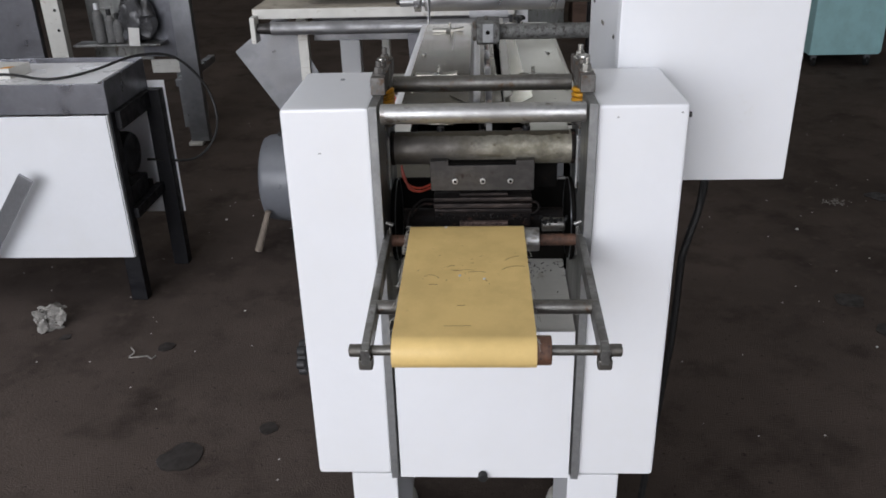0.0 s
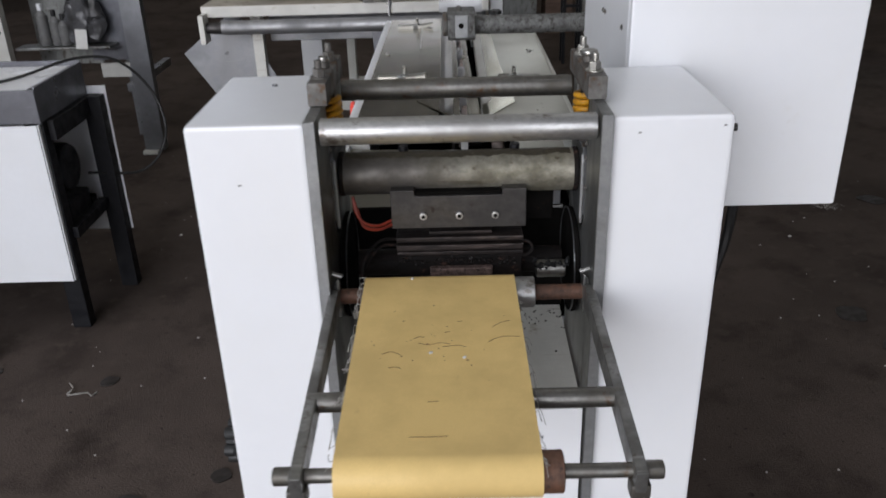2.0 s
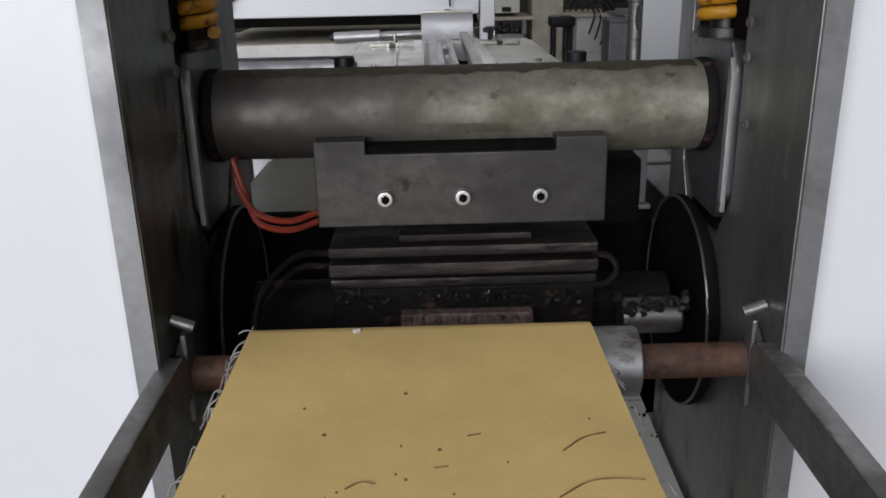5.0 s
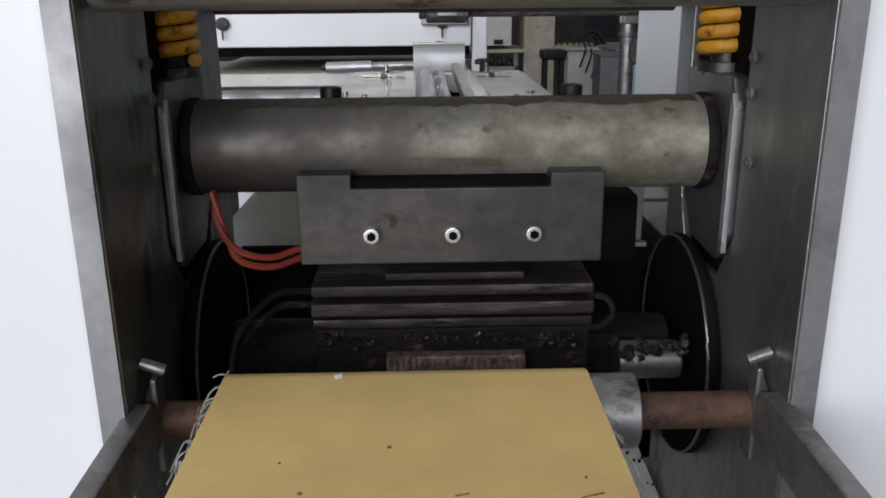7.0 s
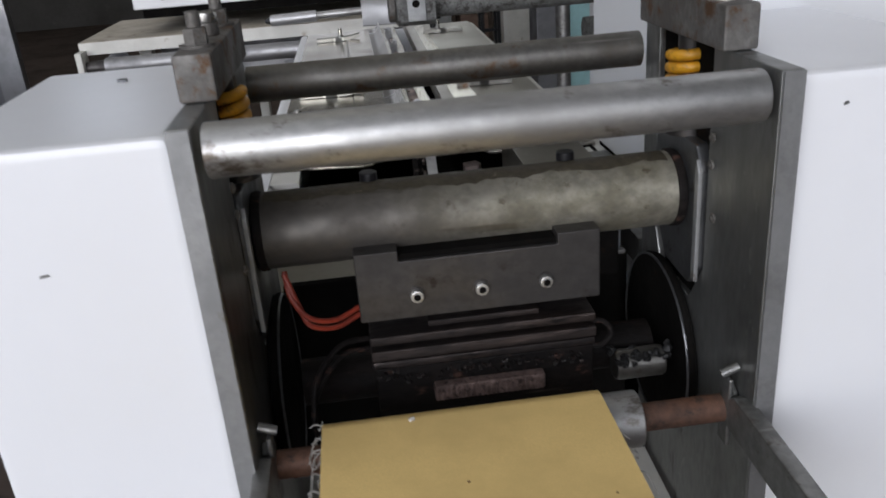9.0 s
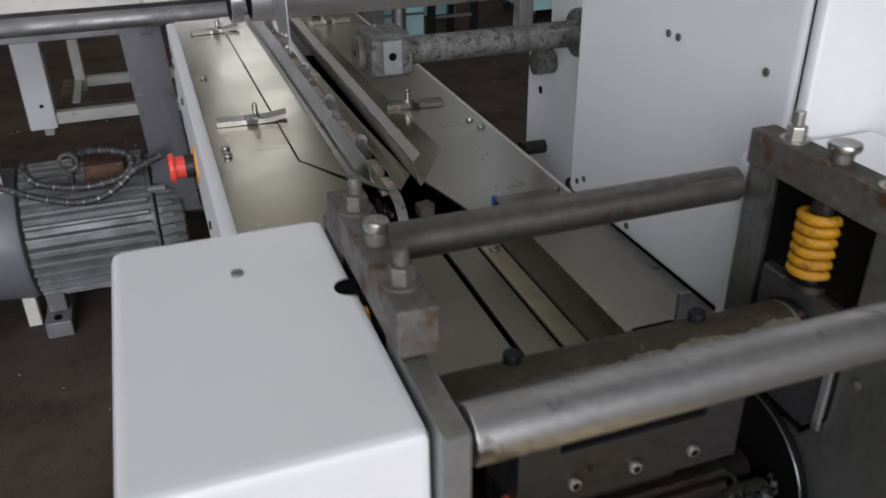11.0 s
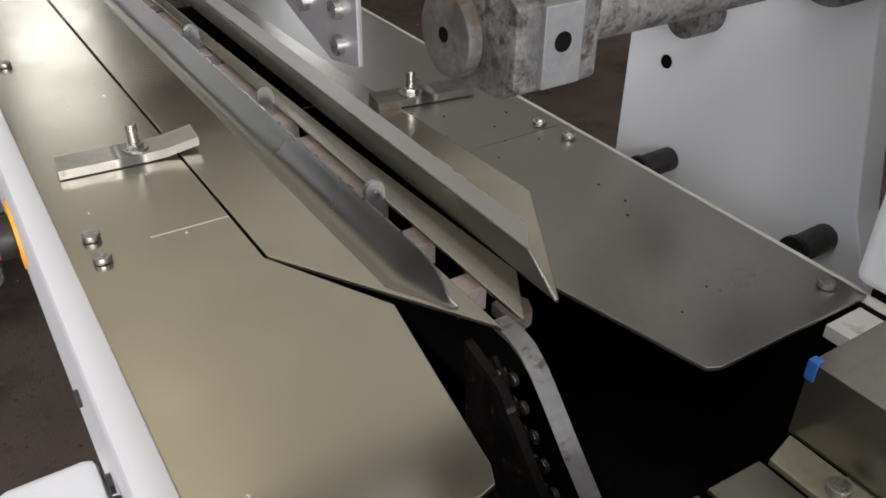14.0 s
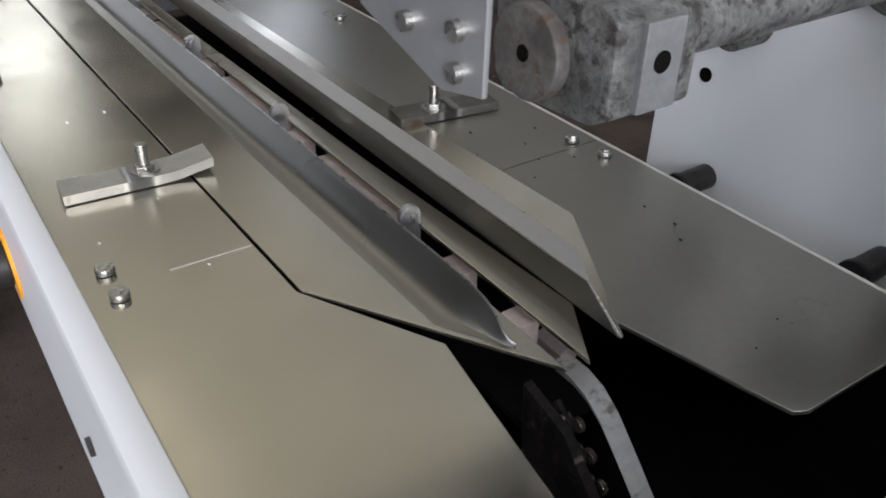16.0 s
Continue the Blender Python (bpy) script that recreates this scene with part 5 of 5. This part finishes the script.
    fp = part("front_panel", box(B(), -2.3, xr - 0.012, yf - 0.006, yf - 0.002, 0.175, 0.668, 0.001), M["white"], b, "white sheet steel panel")
    part("flange", box(B(), xr - 0.012, xr - 0.008, yf - 0.0015, yf + 0.044, 0.175, 0.668, 0.001), M["white"], fp)
    for z in (0.235, 0.64):
        part("rivet", rod(B(), (xr - 0.008, yf + 0.024, z), (xr - 0.006, yf + 0.024, z), 0.005, seg=10), M["void"], fp)
    part("back_panel", box(B(), -1.9, xr + 0.058, yb + 0.004, yb + 0.008, 0.20, 0.695, 0.001), M["white"], b, "white sheet steel panel")
    for x, y in ((xr - 0.058, yf + 0.012), (xr - 0.004, yb - 0.04), (-2.05, yf + 0.002), (-2.05, yb - 0.04)):
        part("leg", box(B(), x, x + 0.056, y, y + 0.044, 0.0, 0.671, 0.003), M["black"], b)
    part("stretcher", box(B(), xr - 0.015, xr + 0.015, yf + 0.04, yb - 0.042, 0.30, 0.335, 0.002), M["black"], b)
    part("stretcher", box(B(), -2.01, xr - 0.04, yb - 0.04, yb - 0.005, 0.30, 0.335, 0.002), M["black"], b)
    part("top_rail", box(B(), xr - 0.02, xr + 0.016, yf + 0.04, yb - 0.042, 0.61, 0.67, 0.002), M["black"], b)
    part("transformer", rod(B(), (-1.26, 2.60, 0.50), (-1.16, 2.60, 0.50), 0.075, seg=28, bev=0.02), M["black"], b, "round black transformer")
    part("transformer_shelf", box(B(), -1.40, -1.17, 2.55, 2.70, 0.335, 0.40, 0.006), M["black"], b)
    lead = smooth_path([(-1.70, 2.56, 0.775), (-1.50, 2.545, 0.785), (-1.36, 2.53, 0.772), (-1.27, 2.62, 0.772), (-1.16, 2.78, 0.79), (-1.06, 2.86, 0.76), (-0.98, 2.90, 0.64), (-0.96, 2.88, 0.50), (-1.04, 2.84, 0.40), (-1.18, 2.74, 0.43)])
    part("cable", sweep(B(), lead, 0.0045, 8), M["rubber"], b, "black cable looping off the bench")
    bar = box(B(), -0.024, 0.024, -0.006, 0.006, -0.5, 0.0, 0.001)
    bmesh.ops.rotate(bar, verts=bar.verts, cent=(0, 0, 0), matrix=Matrix.Rotation(radians(36), 3, "Y"))
    bmesh.ops.translate(bar, verts=bar.verts, vec=(-1.435, 2.40, 0.49))
    part("handle_bar", bar, M["galv"], b, "grey flat handle bar")


bench()
pk = thing("card_packet", (-1.53, 2.60, 0.7655), "small white card packet with an orange spot on the bench", "packet")
part("packet", prism(B(), [(-1.63, 2.545), (-1.50, 2.565), (-1.478, 2.66), (-1.60, 2.665)], "z", 0.7655, 0.800, 0.002), M["paper"], pk)
part("spot", prism(B(), [(-1.525, 2.562), (-1.500, 2.566), (-1.494, 2.592), (-1.52, 2.59)], "z", 0.8002, 0.8008), M["orange"], pk, "orange printed spot")


# ---- steel frame behind the bench ----
def rack():
    r = thing("machine_stand", (-1.7, 4.3, 0), "tall steel machine stand with a grey side sheet", "stand")
    part("column", box(B(), -1.555, -1.455, 4.22, 4.27, 0.02, 1.4, 0.003), M["galv"], r, "dull galvanised column")
    post = part("column", box(B(), -2.216, -2.127, 4.22, 4.27, 0.02, 1.4, 0.003), M["white_old"], r, "white painted post with bolt holes")
    for z in (0.62, 0.72, 0.86):
        part("bolt_hole", rod(B(), (-2.150, 4.2198, z), (-2.150, 4.2192, z), 0.008, seg=12), M["void"], post)
    part("column", box(B(), -1.70, -1.66, 4.55, 4.60, 0.0, 0.45, 0.003), M["galv"], r)
    part("foot", box(B(), -1.565, -1.49, 4.20, 4.26, 0.0, 0.0195, 0.003), M["white_old"], r)
    part("foot", box(B(), -2.22, -2.13, 4.20, 4.26, 0.0, 0.0195, 0.003), M["white_old"], r)
    part("side_sheet", box(B(), -1.80, -1.56, 4.40, 4.42, 0.44, 1.4, 0.002), M["sheet"], r, "grey sheet steel panel")
    part("back_sheet", box(B(), -2.125, -1.805, 4.52, 4.54, 0.40, 1.4, 0.002), M["plate"], r)
    part("low_sheet", box(B(), -1.76, -1.557, 4.37, 4.385, 0.36, 0.43, 0.002), M["white_old"], r)
    part("shelf", box(B(), -2.125, -1.66, 4.28, 4.39, 0.520, 0.532, 0.002), M["plate"], r)
    part("brace", box(B(), -1.62, -1.58, 4.30, 4.9, 0.30, 0.34, 0.003), M["galv"], r)
    bin_ = B()
    box(bin_, -2.9, -2.3, 4.3, 4.34, 0.45, 1.2, 0.004)
    part("far_sheet", bin_, M["sheet"], r)


rack()


def rack_clutter():
    for k, x in enumerate((-1.985, -1.925, -1.885)):
        b = thing("spray_bottle", (x, 4.33, 0.532), "cloudy plastic bottle on the steel frame", "bottle", "bottles on the frame")
        h = (0.15, 0.12, 0.10)[k]
        prof = B()
        rod(prof, (x, 4.33, 0.533), (x, 4.33, 0.533 + h), 0.028, seg=20, bev=0.006)
        rod(prof, (x, 4.33, 0.533 + h), (x, 4.33, 0.553 + h), 0.026, 0.011, seg=20)
        part("bottle", prof, M["bottle"], b)
        part("cap", rod(B(), (x, 4.33, 0.5532 + h), (x, 4.33, 0.585 + h), 0.012, seg=16, bev=0.002), M["white"] if k == 0 else M["rubber"], b)
    bag = B()
    bmesh.ops.create_icosphere(bag, subdivisions=4, radius=1.0, matrix=Matrix.Translation((-1.775, 4.335, 0.67)) @ Matrix.Diagonal((0.085, 0.05, 0.14, 1)))
    for v in bag.verts:
        v.co += 0.035 * noise.noise_vector(v.co * 16) + 0.012 * noise.noise_vector(v.co * 45)
        v.co.z, v.co.y = max(v.co.z, 0.533), min(max(v.co.y, 4.285), 4.392)
    solid("plastic_bag", bag, M["foil"], (-1.775, 4.335, 0.532), "crumpled grey plastic bag on the steel frame", "bag")
    solid("paper_slip", box(B(), -1.817, -1.76, 4.275, 4.2785, 0.524, 0.616, 0.0005, pose(0, 0, 0, -8, 3, 0)), M["paper"], (-1.79, 4.277, 0.53), "white paper slip leaning on the frame", "paper")


rack_clutter()


def cart():
    c = thing("turquoise_cart", (2.6, 5.9, 0), "turquoise painted steel cart on castors", "cart")
    part("body", box(B(), 2.25, 2.72, 5.75, 6.3, 0.085, 0.80, 0.006), M["turquoise"], c)
    part("door_edge", box(B(), 2.70, 2.724, 5.742, 5.749, 0.10, 0.79, 0.002), M["turquoise"], c)
    for x in (2.30, 2.66):
        for y in (5.80, 6.24):
            w = part("castor", rod(B(), (x - 0.012, y, 0.032), (x + 0.012, y, 0.032), 0.032, seg=20, bev=0.004), M["rubber"], c, "black castor wheel")
            part("fork", box(B(), x - 0.018, x + 0.018, y - 0.014, y + 0.014, 0.045, 0.084, 0.003), M["galv"], w)


cart()


# ---- far side of the workshop ----
def far_things():
    t = thing("turquoise_table", (1.35, 5.3, 0), "turquoise painted steel work table on dark legs", "table")
    part("body", box(B(), 1.085, 1.36, 5.30, 5.75, 0.10, 0.80, 0.005), M["turquoise"], t)
    part("drawer_edge", box(B(), 1.087, 1.358, 5.292, 5.299, 0.235, 0.25, 0.002), M["plate"], t)
    part("top", box(B(), 1.07, 1.74, 5.27, 5.78, 0.801, 0.825, 0.004), M["galv"], t)
    for x, y in ((1.39, 5.29), (1.66, 5.29), (1.66, 5.70)):
        part("leg", box(B(), x, x + 0.04, y, y + 0.04, 0.0, 0.80, 0.003), M["black"], t)
    part("panel", box(B(), 1.37, 1.72, 5.745, 5.76, 0.12, 0.60, 0.002), M["turquoise"], t)
    part("tool_box", box(B(), 1.47, 1.60, 5.65, 5.74, 0.42, 0.52, 0.006), M["black"], t)
    part("brace", box(B(), 1.43, 1.66, 5.30, 5.315, 0.20, 0.215), M["galv"], t)
    for x in (1.13, 1.32):
        part("foot", box(B(), x - 0.02, x + 0.02, 5.34, 5.7, 0.0, 0.099, 0.003), M["black"], t)
    c = thing("white_cabinet", (0.55, 7.0, 0), "pale grey steel cabinet with a black latch", "cabinet")
    part("body", box(B(), 0.42, 0.665, 7.0, 7.5, 0.755, 1.5, 0.005), M["white_old"], c)
    part("latch", box(B(), 0.53, 0.60, 6.985, 6.999, 0.765, 0.80, 0.003), M["black"], c)
    part("base", box(B(), 0.38, 0.70, 7.02, 7.48, 0.0, 0.60, 0.004), M["plate"], c)
    part("bench_top", box(B(), 0.36, 0.76, 6.95, 7.5, 0.705, 0.728, 0.003), M["cream"], c)
    for x in (0.40, 0.70):
        part("upright", box(B(), x - 0.015, x + 0.015, 7.0, 7.03, 0.601, 0.704), M["galv"], c)
    for k, (x, r, h) in enumerate(((0.45, 0.035, 0.06), (0.53, 0.022, 0.09), (0.585, 0.028, 0.07), (0.66, 0.03, 0.05))):
        g = thing("gear_part", (x, 7.1, 0.6), "small dark machined part on the cabinet shelf", "machine part", "machined parts")
        part("hub", rod(B(), (x, 7.1, 0.6002), (x, 7.1, 0.6 + h), r * 0.6, seg=16, bev=0.002), M["black"], g)
        part("rim", rod(B(), (x, 7.1, 0.6 + h * 0.3), (x, 7.1, 0.6 + h * 0.6), r, seg=20, bev=0.002), M["jaw"], g)
    s = thing("storage_carton", (0.9, 7.2, 0), "tall cream carton standing on a dark base", "carton")
    part("carton", box(B(), 0.765, 1.00, 7.05, 7.4, 0.36, 1.25, 0.006), M["cream"], s)
    part("base", box(B(), 0.775, 0.99, 7.06, 7.39, 0.0, 0.359, 0.004), M["brown"], s)
    m = thing("white_counter", (1.4, 7.0, 0), "white counter with a thin pale top", "counter")
    part("body", box(B(), 1.08, 1.56, 6.9, 7.4, 0.0, 0.72, 0.006), M["white_old"], m)
    part("top", box(B(), 0.98, 1.62, 6.86, 7.44, 0.721, 0.747, 0.004), M["cream"], m)
    mo = thing("monitor", (1.36, 7.1, 0.747), "dark flat monitor standing on the white counter", "monitor")
    part("screen", box(B(), 1.232, 1.483, 7.10, 7.13, 0.80, 1.10, 0.006), M["black"], mo)
    part("glass", box(B(), 1.247, 1.468, 7.095, 7.0995, 0.815, 1.085, 0.002), M["screen"], mo)
    part("stand", box(B(), 1.32, 1.40, 7.08, 7.16, 0.7475, 0.799, 0.004), M["black"], mo)
    cb = B()
    for k in range(5):
        x = 1.0 + 0.045 * k
        sweep(cb, smooth_path([(x, 7.02, 0.756), (x + 0.03, 7.0, 0.80 + 0.04 * (k % 3)), (x + 0.10, 6.98, 0.86 - 0.03 * (k % 2)), (x + 0.17, 6.95, 0.80), (x + 0.20, 6.85, 0.74 - 0.03 * k), (x + 0.16, 6.84, 0.60 - 0.04 * k)], 6), 0.008, 6)
    solid("cable_bundle", cb, M["rubber"], (1.1, 7.0, 0.747), "tangled black cables hanging off the counter", "cable")
    d = thing("black_stool", (0.85, 6.0, 0), "dark high stool beside the counter", "stool")
    part("seat", box(B(), 0.755, 0.91, 5.95, 6.12, 0.72, 0.785, 0.015), M["black"], d)
    for x in (0.77, 0.875):
        for y in (5.97, 6.08):
            part("leg", box(B(), x, x + 0.022, y, y + 0.022, 0.0, 0.72), M["black"], d)
    part("footrest", box(B(), 0.79, 0.875, 5.975, 5.99, 0.38, 0.40), M["black"], d)
    g = thing("galvanised_bin", (1.0, 5.1, 0), "dull galvanised sheet steel bin", "bin")
    part("body", box(B(), 0.935, 1.05, 5.05, 5.25, 0.0, 0.805, 0.006), M["galv"], g)
    part("rim", box(B(), 0.930, 1.055, 5.045, 5.255, 0.8055, 0.818, 0.003), M["galv"], g)
    p = thing("steel_pipe_stand", (0.82, 4.0, 0), "scratched bright steel pipe with a clamp collar", "pipe")
    part("pipe", rod(B(), (0.818, 4.0, 0.0), (0.818, 4.0, 1.5), 0.030, seg=24), M["bar"], p)
    part("collar", rod(B(), (0.818, 4.0, 0.955), (0.818, 4.0, 0.975), 0.037, seg=24, bev=0.004), M["galv"], p)
    part("foot", rod(B(), (0.818, 4.0, 0.0), (0.818, 4.0, 0.012), 0.075, seg=24, bev=0.003), M["galv"], p)


far_things()


# ---- floor litter ----
def litter():
    rag = B()
    bmesh.ops.create_icosphere(rag, subdivisions=4, radius=1.0, matrix=Matrix.Translation((-1.425, 2.30, 0.036)) @ Matrix.Diagonal((0.040, 0.045, 0.036, 1)))
    for v in rag.verts:
        c = v.co.copy()
        v.co += 0.045 * noise.noise_vector(c * 22) + 0.022 * noise.noise_vector(c * 60) + 0.008 * noise.noise_vector(c * 140)
        v.co.z = max(v.co.z, 0.001)
    solid("rag", rag, M["tissue"], (-1.43, 2.30, 0), "crumpled dirty white rag on the floor", "rag")
    for k, (x, y, r) in enumerate(((-0.772, 1.654, 0.055), (-0.57, 1.77, 0.026), (-0.989, 2.177, 0.024), (1.232, 2.463, 0.045), (1.275, 2.271, 0.04), (1.72, 3.38, 0.05), (-1.34, 2.236, 0.016))):
        bm = B()
        pts = [(x + r * (1 + 0.4 * noise.noise((3 * k, math.cos(a), math.sin(a)))) * math.cos(a), y + r * (1 + 0.4 * noise.noise((3 * k, math.cos(a), math.sin(a)))) * math.sin(a)) for a in [2 * math.pi * j / 20 for j in range(20)]]
        prism(bm, pts, "z", 0.0005, 0.004)
        solid("oil_stain", bm, M["stain"], (x, y, 0), "dark oil stain on the concrete floor", "stain", "floor stains")
    thread = sweep(B(), smooth_path([(-1.10, 2.17, 0.004), (-1.075, 2.135, 0.010), (-1.085, 2.115, 0.004), (-1.05, 2.105, 0.012), (-1.03, 2.12, 0.005), (-1.012, 2.105, 0.006), (-1.005, 2.125, 0.003)], 6), 0.0022, 6)
    solid("thread_scrap", thread, M["tissue"], (-1.05, 2.12, 0.0), "curled pale thread scrap on the floor", "thread")
    bm = B()
    for k in range(70):
        x, y, r = random.gauss(1.51, 0.026), random.gauss(3.33, 0.018), random.uniform(0.0008, 0.003)
        bmesh.ops.create_icosphere(bm, subdivisions=1, radius=r, matrix=Matrix.Translation((x, y, r * 0.1)) @ Matrix.Diagonal((1.4, 1, 0.25, 1)))
    solid("dust_spill", bm, M["speck"], (1.51, 3.33, 0), "small pale dust spill on the floor", "dust", kind="stuff")
    bm = B()
    for k in range(260):
        x, y, r = random.uniform(-2.2, 2.4), random.uniform(1.2, 5.0), random.uniform(0.0012, 0.0035) * (1 if k % 9 else 2.0)
        bmesh.ops.create_icosphere(bm, subdivisions=1, radius=r, matrix=Matrix.Translation((x, y, r * 0.4)) @ Matrix.Diagonal((1, 1, 0.5, 1)))
    solid("floor_chips", bm, M["speck"], (0, 3, 0), "scattered pale chips and grit on the floor", "grit", kind="stuff")
    st = thing("wooden_stick", (-0.86, 2.9, 0), "short rough wooden stick leaning on the motor", "stick")
    part("stick", rod(B(), (-0.860, 2.86, 0.012), (-0.800, 2.85, 0.180), 0.015, 0.011, seg=10, bev=0.002), M["wood"], st)


litter()
